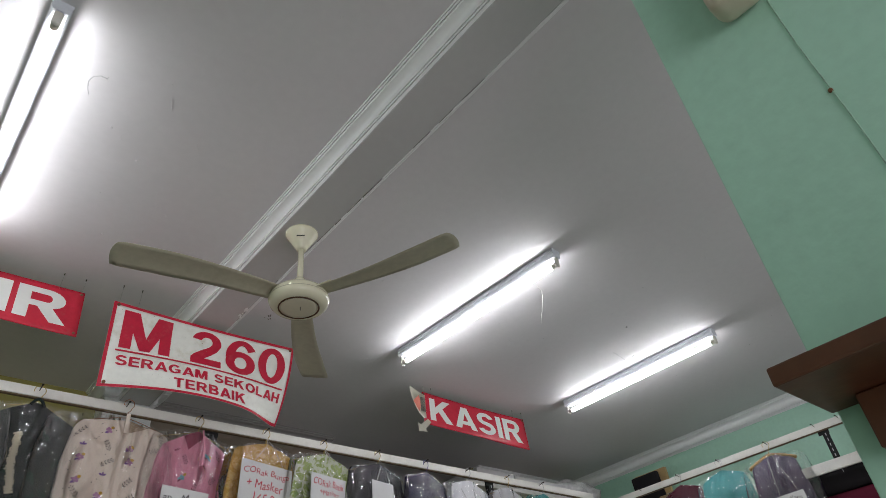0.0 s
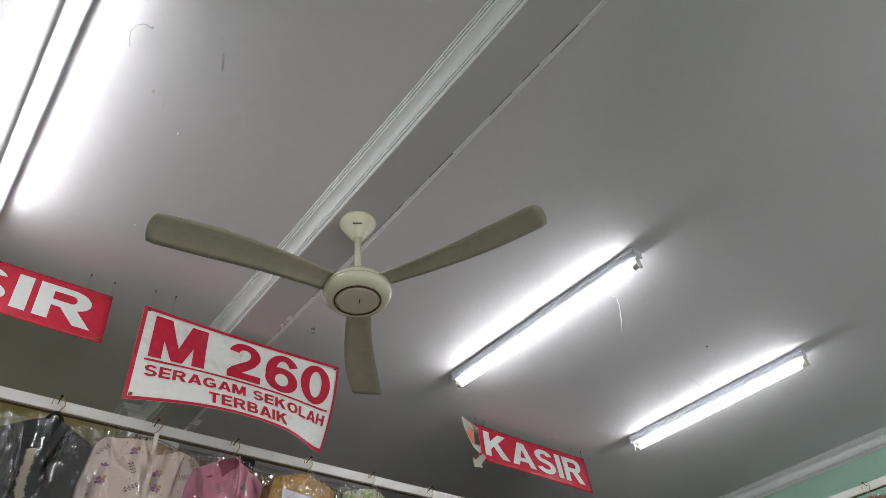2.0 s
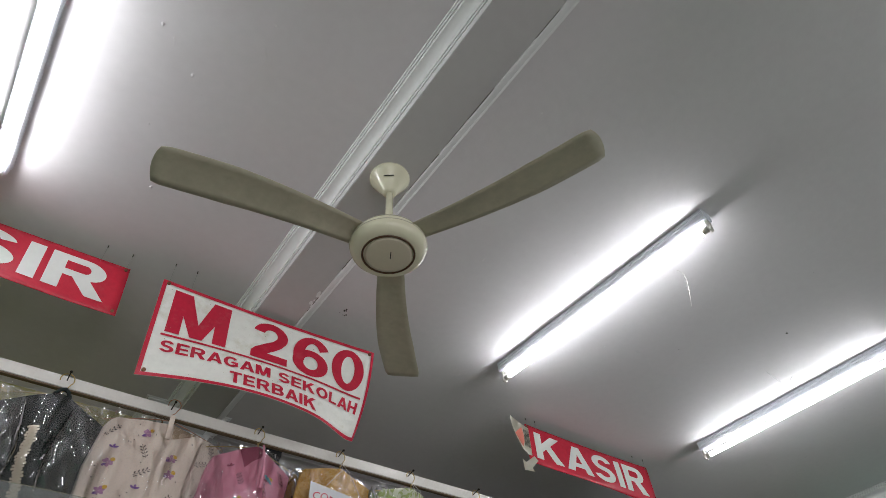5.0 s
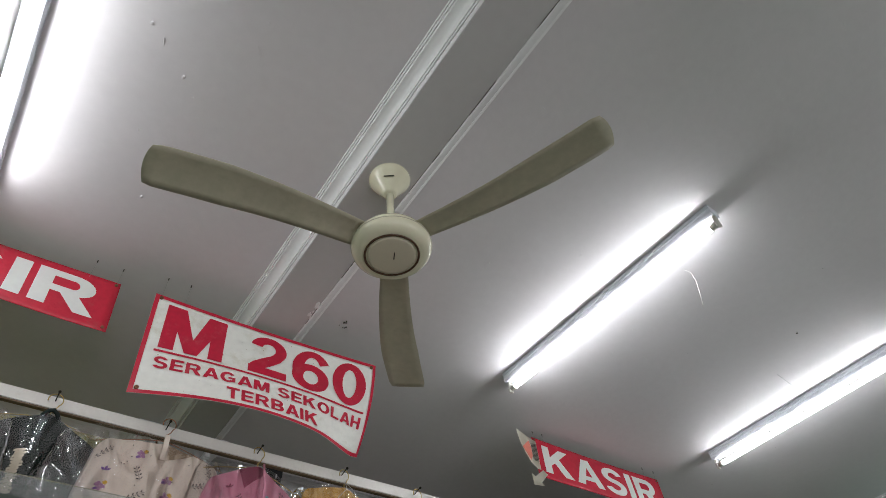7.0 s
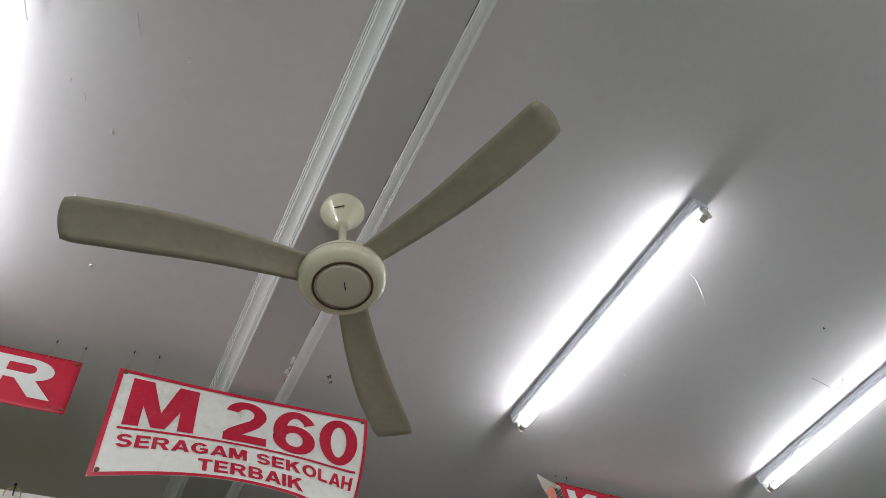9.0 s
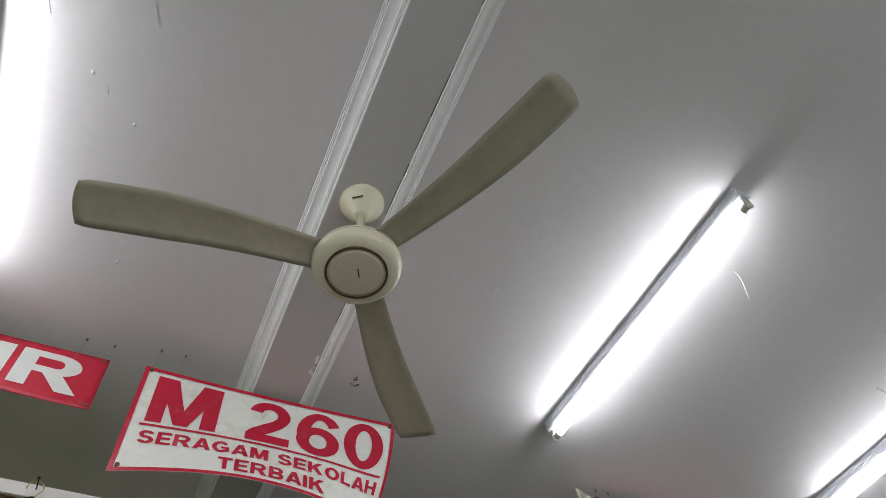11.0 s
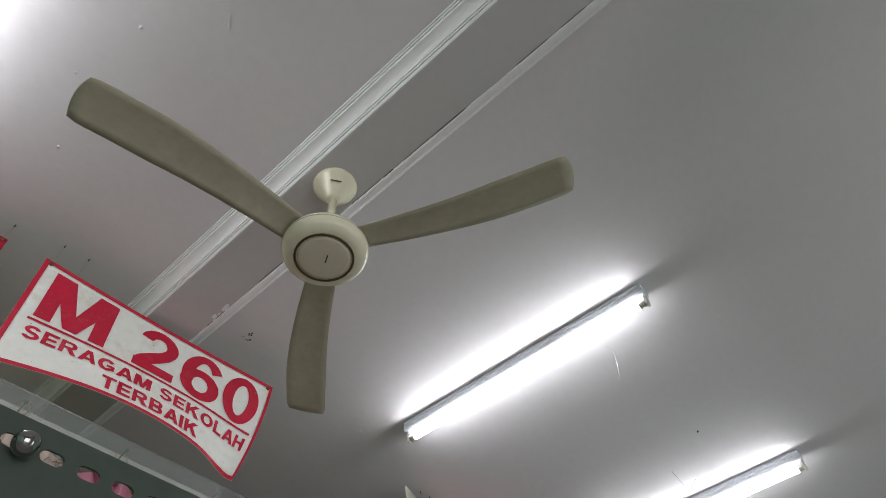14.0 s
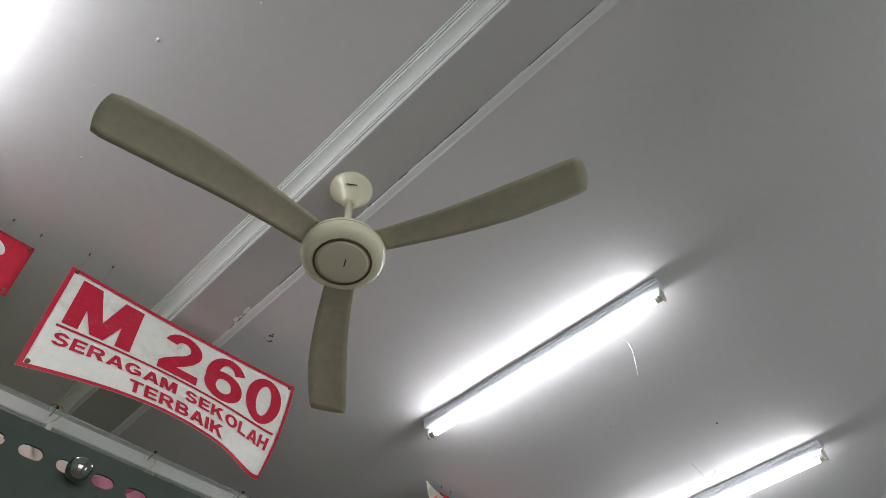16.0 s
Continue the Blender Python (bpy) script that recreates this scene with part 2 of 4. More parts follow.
def block_m():
    """A heavy capital M with upright stems."""
    bm = bmesh.new()
    for k, pts in enumerate((((0, 0), (0.23, 0), (0.23, 0.72), (0.30, 1), (0, 1)), ((0.77, 0), (1, 0), (1, 1), (0.70, 1), (0.77, 0.72)), ((0.02, 1), (0.31, 1), (0.60, 0), (0.40, 0)), ((0.98, 1), (0.60, 0), (0.40, 0), (0.69, 1)))):
        bm.faces.new([bm.verts.new((x, y, -0.0002 * k)) for x, y in pts])
    return bm


def band(bm, pairs, z=0.0):
    """A flat ribbon through pairs of edge points."""
    rows = [[bm.verts.new((x, y, z)) for x, y in p] for p in pairs]
    for a, b in zip(rows, rows[1:]):
        bm.faces.new((a[0], a[1], b[1], b[0]))


def arc_pairs(cx, cy, rx, ry, ix, iy, a0, a1, n=24):
    """Edge points of an elliptic band from angle a0 to a1 in degrees."""
    out = []
    for k in range(n + 1):
        a = radians(a0 + (a1 - a0) * k / n)
        out.append(((cx + rx * math.cos(a), cy + ry * math.sin(a)), (cx + ix * math.cos(a), cy + iy * math.sin(a))))
    return out


def bars(bm, *shapes):
    """Flat polygons, each a hair in front of the one before."""
    for k, pts in enumerate(shapes):
        bm.faces.new([bm.verts.new((x, y, -0.0002 * (k + 1))) for x, y in pts])


def slab(x0, x1, y0, y1):
    return ((x0, y0), (x1, y0), (x1, y1), (x0, y1))


def bowl(bm, cx, y0, y1, rx, t, h):
    """A rounded lobe from the stem to the right, t wide at its side and h at its top."""
    cy, ry = (y0 + y1) / 2, (y1 - y0) / 2
    band(bm, [((0.12, y1), (0.12, y1 - h))] + arc_pairs(cx, cy, rx, ry, rx - t, ry - h, 90, -90, 14) + [((0.12, y0), (0.12, y0 + h))])


def heavy_letter(c):
    """A heavy grotesque capital, one unit high. Returns the bmesh and its width."""
    bm = bmesh.new()
    t, h = 0.25, 0.185
    stem = slab(0, t, 0, 1)
    if c == "E":
        bars(bm, stem, slab(0, 0.80, 0, h), slab(0, 0.74, 0.415, 0.59), slab(0, 0.79, 1 - h, 1))
        return bm, 0.80
    if c == "T":
        bars(bm, slab(0.29, 0.29 + t, 0, 1), slab(0, 0.83, 1 - h, 1))
        return bm, 0.83
    if c == "L":
        bars(bm, stem, slab(0, 0.75, 0, h))
        return bm, 0.75
    if c == "I":
        bars(bm, stem)
        return bm, t
    if c == "H":
        bars(bm, stem, slab(0.64, 0.89, 0, 1), slab(0, 0.89, 0.41, 0.60))
        return bm, 0.89
    if c == "A":
        bars(bm, ((0, 0), (0.265, 0), (0.53, 0.80), (0.49, 1), (0.36, 1)), ((1.0, 0), (0.735, 0), (0.47, 0.80), (0.51, 1), (0.64, 1)), slab(0.24, 0.76, 0.185, 0.355))
        return bm, 1.0
    if c == "M":
        bars(bm, stem, slab(0.83, 1.08, 0, 1), ((0.02, 1), (0.35, 1), (0.64, 0), (0.44, 0)), ((1.06, 1), (0.73, 1), (0.44, 0), (0.64, 0)))
        return bm, 1.08
    if c == "K":
        bars(bm, stem, ((0.2, 0.26), (0.95, 1), (0.62, 1), (0.2, 0.57)), ((0.36, 0.50), (0.56, 0.66), (1.0, 0), (0.68, 0)))
        return bm, 1.0
    if c == "R":
        bars(bm, stem, ((0.38, 0.44), (0.66, 0.47), (0.97, 0), (0.67, 0)))
        bowl(bm, 0.56, 0.41, 1, 0.34, 0.25, 0.175)
        return bm, 0.95
    if c == "B":
        bars(bm, stem)
        bowl(bm, 0.52, 0.455, 1, 0.32, 0.24, 0.165)
        bowl(bm, 0.54, 0, 0.57, 0.35, 0.25, 0.175)
        return bm, 0.89
    if c == "G":
        band(bm, arc_pairs(0.5, 0.5, 0.5, 0.51, 0.235, 0.31, 38, 318, 34))
        bars(bm, slab(0.52, 0.98, 0.36, 0.54), slab(0.76, 0.98, 0.10, 0.54))
        return bm, 1.0
    if c == "O":
        band(bm, arc_pairs(0.52, 0.5, 0.52, 0.51, 0.255, 0.315, 0, 360, 36))
        return bm, 1.04
    up = arc_pairs(0.44, 0.715, 0.41, 0.295, 0.165, 0.115, 15, 262, 20)
    down = [(b, a) for a, b in arc_pairs(0.45, 0.29, 0.44, 0.30, 0.19, 0.115, 82, -165, 20)]
    band(bm, up + down)
    return bm, 0.89


def word(text, gap=0.13):
    """Heavy capitals in a row."""
    bm = bmesh.new()
    x = 0.0
    for c in text:
        one, w = heavy_letter(c)
        bmesh.ops.translate(one, verts=one.verts, vec=(x, 0, 0))
        me = bpy.data.meshes.new("letter")
        one.to_mesh(me)
        one.free()
        bm.from_mesh(me)
        bpy.data.meshes.remove(me)
        x += w + (gap if c != "A" else gap * 0.6)
    return bm


def heavy_digit(d):
    """The digits 2, 6 and 0 in a heavy grotesque hand."""
    bm = bmesh.new()
    if d == "0":
        band(bm, arc_pairs(0.5, 0.5, 0.5, 0.5, 0.205, 0.335, 0, 360, 40))
    elif d == "6":
        band(bm, arc_pairs(0.5, 0.33, 0.5, 0.33, 0.205, 0.165, 0, 360, 36))
        band(bm, arc_pairs(0.53, 0.5, 0.53, 0.5, 0.235, 0.345, 33, 205, 28), -0.0002)
    else:
        p = arc_pairs(0.48, 0.70, 0.47, 0.30, 0.18, 0.135, 172, -25)
        p += [((0.80, 0.44), (0.56, 0.555)), ((0.62, 0.31), (0.32, 0.42)), ((0.44, 0.20), (0.10, 0.28)), ((0.40, 0.17), (0.0, 0.17))]
        band(bm, p)
        band(bm, [((0, 0), (0, 0.19)), ((0.98, 0), (0.98, 0.19))], -0.0002)
    return bm


def fit_width(bm, x0, x1, y0, y1):
    """Scale flat letters into the rectangle."""
    xs = [v.co.x for v in bm.verts]
    ys = [v.co.y for v in bm.verts]
    a, b, c, d = min(xs), max(xs), min(ys), max(ys)
    for v in bm.verts:
        v.co.x = x0 + (v.co.x - a) / (b - a) * (x1 - x0)
        v.co.y = y0 + (v.co.y - c) / (d - c) * (y1 - y0)
    return bm


def finer(bm, step):
    for axis in range(2):
        vals = [v.co[axis] for v in bm.verts]
        n = int((max(vals) - min(vals)) / step)
        for i in range(1, n + 1):
            co = [0, 0, 0]
            no = [0, 0, 0]
            co[axis] = min(vals) + i * step
            no[axis] = 1
            bmesh.ops.bisect_plane(bm, geom=bm.verts[:] + bm.edges[:] + bm.faces[:], plane_co=co, plane_no=no)
    return bm


def drape(bm, f, off):
    """Lay flat geometry (u, v) on the surface f(u, v), off metres in front of it (towards -y)."""
    for v in bm.verts:
        p = f(v.co.x, v.co.y)
        v.co = (p[0], p[1] - off + v.co.z, p[2])
    return bm


# ---- structure ----
X0, X1, Y0, Y1 = -2.6, 5.645, -2.2, 4.12


def structure(name, bm, material, label, category, smooth=False):
    return tagged(ob_from(name, bm, material, smooth), label, category, kind="structure")


structure("floor", cube(X0 - 0.2, X1 + 0.2, Y0 - 0.2, 7.0, -0.15, 0), M_FLOOR, "beige tiled shop floor below the racks", "floor")
structure("ceiling", cube(X0 - 0.2, X1 + 0.2, Y0 - 0.2, 7.0, CEIL, CEIL + 0.15), M_CEIL, "pale grey painted flat ceiling with small bumps", "ceiling")
structure("wall_east", cube(X1, X1 + 0.15, Y0 - 0.2, 7.0, 0, CEIL), M_GREEN, "mint green painted plaster wall behind the side rail", "wall")
structure("wall_west", cube(X0 - 0.15, X0, Y0 - 0.2, 7.0, 0, CEIL), M_GREEN, "mint green painted plain side wall", "wall")
# unseen front wall, its two bays assumed so the fill lamps reach in
bm = cube(X0, -2.4, Y0 - 0.15, Y0, 0, CEIL)
box(bm, 1.2, 1.85, Y0 - 0.15, Y0, 0, CEIL)
box(bm, 5.35, X1, Y0 - 0.15, Y0, 0, CEIL)
box(bm, -2.4, 1.2, Y0 - 0.15, Y0, 2.75, CEIL)
box(bm, 1.85, 5.35, Y0 - 0.15, Y0, 2.75, CEIL)
structure("wall_south", bm, M_GREEN, "unseen mint green front wall, left open for the fill lamps", "wall")
bm = cube(X0, 1.3, Y1, Y1 + 0.15, 0, CEIL)
box(bm, 4.35, X1, Y1, Y1 + 0.15, 0, CEIL)
structure("wall_north", bm, M_OLIVE, "olive green rear wall with a wide open passage", "wall")
structure("wall_rear", cube(1.3, 2.85, Y1, Y1 + 0.15, 0, CEIL), M_UMBER, "dark brown rear wall beside the column", "wall")
structure("wall_passage", cube(X0, X1, 6.6, 6.75, 0, CEIL), M_UMBER, "dark brown wall at the end of the passage", "wall")
structure("pillar", cube(1.20, 1.52, -0.55, 0.279, 0, CEIL, 0.002), M_GREEN, "mint green painted projecting wall with a sharp edge", "pillar")

# beam under the ceiling with plaster cornices on both sides
BX0, BX1, BZ = 1.264, 1.442, 3.405
structure("beam", cube(BX0, BX1, Y0, 3.95, BZ, CEIL - 0.002, 0.003), M_BEAM, "grey painted shallow ceiling beam carrying the fan", "beam")


def cornice_profile(w, h):
    """Stepped cove: from the wall foot (0, -h) to the ceiling tip (w, 0)."""
    d = math.hypot(w, h)

    def at(q, out):
        return (w * q + out * h / d, -h * (1 - q) - out * w / d)

    g = 0.085 * d
    p = [(0, 0), (0, -h)] + [at(q, o) for q, o in ((0.03, 0), (0.11, 0), (0.11, -g), (0.155, -g), (0.155, 0), (0.205, 0), (0.205, -g), (0.25, -g), (0.25, -0.01 * d))]
    p += [at(0.25 + 0.50 * k / 10, -0.01 * d - 0.19 * d * math.sin(math.pi * k / 10) ** 0.8) for k in range(1, 10)]
    p += [at(q, o) for q, o in ((0.75, -0.01 * d), (0.75, 0), (0.81, 0), (0.81, -g), (0.855, -g), (0.855, 0), (0.905, 0), (0.905, -g), (0.95, -g), (0.95, 0))] + [(w, 0)]
    return p


def cornice(name, w, h, length, m, label, paint=M_PLASTER):
    ob = structure(name, prism(cornice_profile(w, h), length), paint, label, "cornice")
    ob.matrix_basis = m
    return ob


# local x runs away from the wall, local y along it
cornice("trim_1", 0.057, 0.092, 3.95 - Y0, pose(BX0 - 0.001, 3.95, CEIL - 0.002, 0, 0, 180), "white stepped plaster cornice along the beam")
cornice("trim_2", 0.073, 0.092, 3.95 - Y0, pose(BX1 + 0.001, Y0, CEIL - 0.002), "white stepped plaster cornice along the beam")
cornice("trim_3", 0.085, 0.10, Y1 - Y0, pose(X1 - 0.001, Y1, CEIL - 0.002, 0, 0, 180), "white stepped plaster cornice along the green wall")
cornice("trim_4", 0.085, 0.10, 2.85 - 1.50, pose(1.50, Y1 - 0.001, CEIL - 0.002, 0, 0, -90), "stepped plaster cornice on the rear wall, greyed for its shade", M_SHADEPLASTER)
cornice("trim_5", 0.085, 0.10, X1 - 4.35, pose(4.35, Y1 - 0.001, CEIL - 0.002, 0, 0, -90), "white stepped plaster cornice in the rear corner")
structure("column", cube(1.185, 1.47, 3.952, Y1, 0, BZ + 0.09, 0.004), M_PLASTER, "white painted column under the end of the beam", "column")


def wrapped(name, w, h, path):
    """Cornice swept round corners: path points with the way out of the wall, mitred at the corners."""
    bm = bmesh.new()
    rings = [[bm.verts.new((x + a * dx, y + a * dy, CEIL - 0.0025 + z)) for a, z in cornice_profile(w, h)] for x, y, dx, dy in path]
    n = len(rings[0])
    for p, q in zip(rings, rings[1:]):
        for k in range(n):
            bm.faces.new((p[k], p[(k + 1) % n], q[(k + 1) % n], q[k]))
    bm.faces.new(rings[0])
    bm.faces.new(rings[-1][::-1])
    bmesh.ops.recalc_face_normals(bm, faces=bm.faces)
    structure(name, bm, M_PLASTER, "white plaster cornice wrapped round the column", "cornice")


wrapped("trim_6", 0.08, 0.10, ((1.184, Y1 - 0.002, -1, 0), (1.184, 3.951, -1, -1), (1.262, 3.951, 0, -1)))
wrapped("trim_7", 0.08, 0.10, ((1.444, 3.951, 0, -1), (1.471, 3.951, 1, -1), (1.471, Y1 - 0.002, 1, 0)))

# open joint between the beam and its far cornice
rnd = random.Random(19)
bm = bmesh.new()
y = 0.9
while y < 3.0:
    step = rnd.uniform(0.03, 0.16)
    box(bm, BX1 - 0.0004 + rnd.uniform(-0.0004, 0.0004), BX1 + rnd.uniform(0.0004, 0.0016), y, y + step, BZ - 0.0004, BZ + 0.004)
    y += step + rnd.choice((0.01, 0.05, 0.2, 0.35))
structure("trim_8", bm, M_NAIL, "dark open crack along the edge of the beam", "crack")
bm = bmesh.new()
for k in range(7):
    r = rnd.uniform(0.004, 0.011)
    bmesh.ops.create_icosphere(bm, subdivisions=2, radius=r, matrix=Matrix.Translation((BX1 - 0.006 + rnd.uniform(-0.008, 0.008), 2.70 + rnd.uniform(-0.05, 0.05), BZ)) @ Matrix.Diagonal((0.7, 1.6, 0.12, 1)))
structure("trim_9", bm, M_PLASTER, "white flaked paint on the edge of the beam", "flaked paint", True)


# ---- fluorescent battens ----
def batten(a, b, group="ceiling tube lights"):
    """A single-tube batten between two plan points on the ceiling."""
    ax, ay = a
    bx, by = b
    L = math.hypot(bx - ax, by - ay)
    th = base("tube_light", "lit single-tube fluorescent batten with grey metal channel on the ceiling", "light", pose((ax + bx) / 2, (ay + by) / 2, CEIL, 0, 0, math.degrees(math.atan2(by - ay, bx - ax)) - 90), group)
    prof = [(-0.030, 0), (-0.030, -0.014), (-0.0275, -0.016), (-0.0275, -0.024), (-0.0295, -0.027), (-0.0275, -0.030), (-0.0275, -0.042), (-0.021, -0.049), (-0.013, -0.049), (-0.011, -0.045), (0.011, -0.045), (0.013, -0.049), (0.021, -0.049), (0.0275, -0.042), (0.0275, -0.030), (0.0295, -0.027), (0.0275, -0.024), (0.0275, -0.016), (0.030, -0.014), (0.030, 0)]
    bm = prism(prof, L)
    bmesh.ops.translate(bm, verts=bm.verts, vec=(0, -L / 2, -0.001))
    part("channel", bm, M_METAL, th)
    for s in (-1, 1):
        bm = bmesh.new()
        box(bm, -0.0135, 0.0135, s * (L / 2) - (0.016 if s > 0 else -0.002), s * (L / 2) + (0.016 if s < 0 else -0.002) , -0.106, -0.047, 0.006)
        part("lamp_holder", bm, M_SOCKET, th, "grey plastic lamp holder")
        y0, y1 = sorted((s * (L / 2 - 0.016), s * (L / 2 - 0.042)))
        part("tube_cap", tube([(0, y0, -0.086), (0, y1, -0.086)], 0.0132, 16), M_TUBE_CAP, th, "metal tube end cap", True)
    part("tube", tube([(0, (-0.5 + k / 28) * (L - 0.084), -0.086) for k in range(29)], 0.0128, 14), M_TUBE, th, "glowing white fluorescent tube", True)
    return th


batten((2.530, 1.507), (2.487, 2.738))
batten((4.046, 1.505), (4.026, 2.733))
batten((0.240, 1.506), (0.240, 2.732))


# ---- ceiling fan ----
def ceiling_fan():
    fan = base("ceiling_fan", "cream three-blade ceiling fan with a brown ring, hung from the beam", "fan", pose(1.358, 1.988, 0))
    part("canopy", lathe([(0, BZ - 0.001), (0.070, BZ - 0.001), (0.070, BZ - 0.008), (0.064, BZ - 0.018), (0.024, BZ - 0.082), (0.020, BZ - 0.090), (0.0, BZ - 0.090)]), M_CREAM, fan, "cream conical canopy", True)
    part("down_rod", tube([(0, 0, BZ - 0.085), (0, 0, 3.14)], 0.0125, 20), M_CREAM, fan, "", True)
    part("motor_housing", lathe([(0, 3.165), (0.02, 3.165), (0.024, 3.15), (0.034, 3.125), (0.052, 3.108), (0.085, 3.098), (0.108, 3.088), (0.119, 3.070), (0.121, 3.055), (0.117, 3.040), (0.106, 3.028), (0.092, 3.023), (0.083, 3.0225), (0.0, 3.0225)], 64), M_CREAM, fan, "cream rounded motor housing", True)
    part("ring", lathe([(0.0725, 3.0235), (0.083, 3.0235), (0.0832, 3.0205), (0.0815, 3.0192), (0.0775, 3.0186), (0.0765, 3.0225), (0.0725, 3.0228)], 64), M_BROWN, fan, "dark brown ring", True)
    cap = part("cap", lathe([(0, 3.017), (0.045, 3.0172), (0.066, 3.018), (0.0718, 3.0192), (0.0728, 3.0225)], 64), M_CAP, fan, "pale round bottom cap", True)
    bm = cube(-0.014, 0.014, -0.0016, 0.0016, 3.0162, 3.0168)
    bm.transform(pose(0.004, -0.006, 0, 0, 0, 62))
    part("mark", bm, M_DARK, cap, "small dark printed bar")
    part("seam", lathe([(0.1195, 3.0585), (0.1222, 3.0580), (0.1222, 3.0565), (0.1195, 3.0560)], 64), M_BLADE, fan, "fine seam round the housing", True)
    part("gap", lathe([(0.050, 3.1085), (0.070, 3.104), (0.074, 3.106), (0.054, 3.1125)], 48), M_BROWN, fan, "dark gap above the housing", True)
    bm = cube(-0.017, 0.017, -0.0015, 0.0015, -0.003, 0.003)
    bm.transform(pose(0.0, 0.0, 0, 0, 0, -35) @ pose(0, -0.0487, BZ - 0.046, -32))
    part("mark", bm, M_DARK, fan, "small dark printed bar")
    for k in range(3):
        ang = -66 + 120 * k
        # arm
        bm = bmesh.new()
        box(bm, 0.085, 0.165, -0.022, 0.022, 3.0825, 3.0865, 0.0015, 1)
        bm.transform(pose(0, 0, 0, 0, 0, ang))
        part("blade_arm", bm, M_CREAM, fan)
        # blade: swept, rounded tip, pitched
        bm = bmesh.new()
        rows = []
        N = 26
        for i in range(N + 1):
            s = i / N
            r = 0.108 + s * 0.592
            w = 0.085 + 0.045 * min(1, s * 1.5)
            tip = max(0.0, (r - 0.665) / 0.035)
            w *= 1 - 0.10 * tip * tip
            sweep = 0.016 * math.sin(math.pi * s) - 0.008 * s
            row = []
            for j in range(7):
                q = j / 6 - 0.5
                y = sweep + q * w
                z = 3.068 + q * w * math.sin(radians(11 - 4 * s)) + 0.006 * (1 - 4 * q * q) - 0.004 * s
                row.append((r + (0.012 * (1 - 4 * q * q) if i == N else 0), y, z))
            rows.append(row)
        top = [[bm.verts.new(Vector(p) + Vector((0, 0, 0.0022))) for p in row] for row in rows]
        bot = [[bm.verts.new(p) for p in row] for row in rows]
        for i in range(N):
            for j in range(6):
                bm.faces.new((top[i][j], top[i + 1][j], top[i + 1][j + 1], top[i][j + 1]))
                bm.faces.new((bot[i][j], bot[i][j + 1], bot[i + 1][j + 1], bot[i + 1][j]))
            bm.faces.new((top[i][0], bot[i][0], bot[i + 1][0], top[i + 1][0]))
            bm.faces.new((top[i][6], top[i + 1][6], bot[i + 1][6], bot[i][6]))
        for j in range(6):
            bm.faces.new((top[0][j], top[0][j + 1], bot[0][j + 1], bot[0][j]))
            bm.faces.new((top[N][j], bot[N][j], bot[N][j + 1], top[N][j + 1]))
        bmesh.ops.recalc_face_normals(bm, faces=bm.faces)
        bm.transform(pose(0, 0, 0, 0, 0, ang))
        part("blade", bm, M_BLADE, fan, "mottled cream fan blade, darkened for its shaded underside", True)


ceiling_fan()


def blob(bm, x, y, r, n=7, squash=1.0, turn=0.0):
    c, s = math.cos(turn), math.sin(turn)
    bm.faces.new([bm.verts.new((x + r * (math.cos(6.2832 * k / n) * c - squash * math.sin(6.2832 * k / n) * s), y + r * (math.cos(6.2832 * k / n) * s + squash * math.sin(6.2832 * k / n) * c), 0)) for k in range(n)])


# ---- hanging signs ----
def sheet(name, f, u0, u1, v0, v1, material, parent, label="", nu=36, nv=14, thick=0.0012):
    bm = bmesh.new()
    g = [[bm.verts.new(f(u0 + (u1 - u0) * i / nu, v0 + (v1 - v0) * j / nv)) for j in range(nv + 1)] for i in range(nu + 1)]
    for i in range(nu):
        for j in range(nv):
            bm.faces.new((g[i][j], g[i + 1][j], g[i + 1][j + 1], g[i][j + 1]))
    bm.normal_update()
    r = bmesh.ops.solidify(bm, geom=bm.faces[:], thickness=thick)
    bmesh.ops.recalc_face_normals(bm, faces=bm.faces)
    return part(name, bm, material, parent, label, True)


def flat_rect(u0, u1, v0, v1, step=0.03):
    bm = bmesh.new()
    bm.faces.new([bm.verts.new(p) for p in ((u0, v0, 0), (u1, v0, 0), (u1, v1, 0), (u0, v1, 0))])
    return finer(bm, step)


def hang_wires(th, f, spots):
    for u, v in spots:
        x, y, z = f(u, v)
        part("hanging_wire", tube([(x, y, z - 0.01), (x + 0.004, y + 0.002, CEIL - 0.006)], 0.0006, 4), M_STEEL, th)
        part("nail", tube([(x + 0.004, y + 0.002, CEIL - 0.012), (x + 0.004, y + 0.002, CEIL + 0.004)], 0.0022, 6), M_NAIL, th)


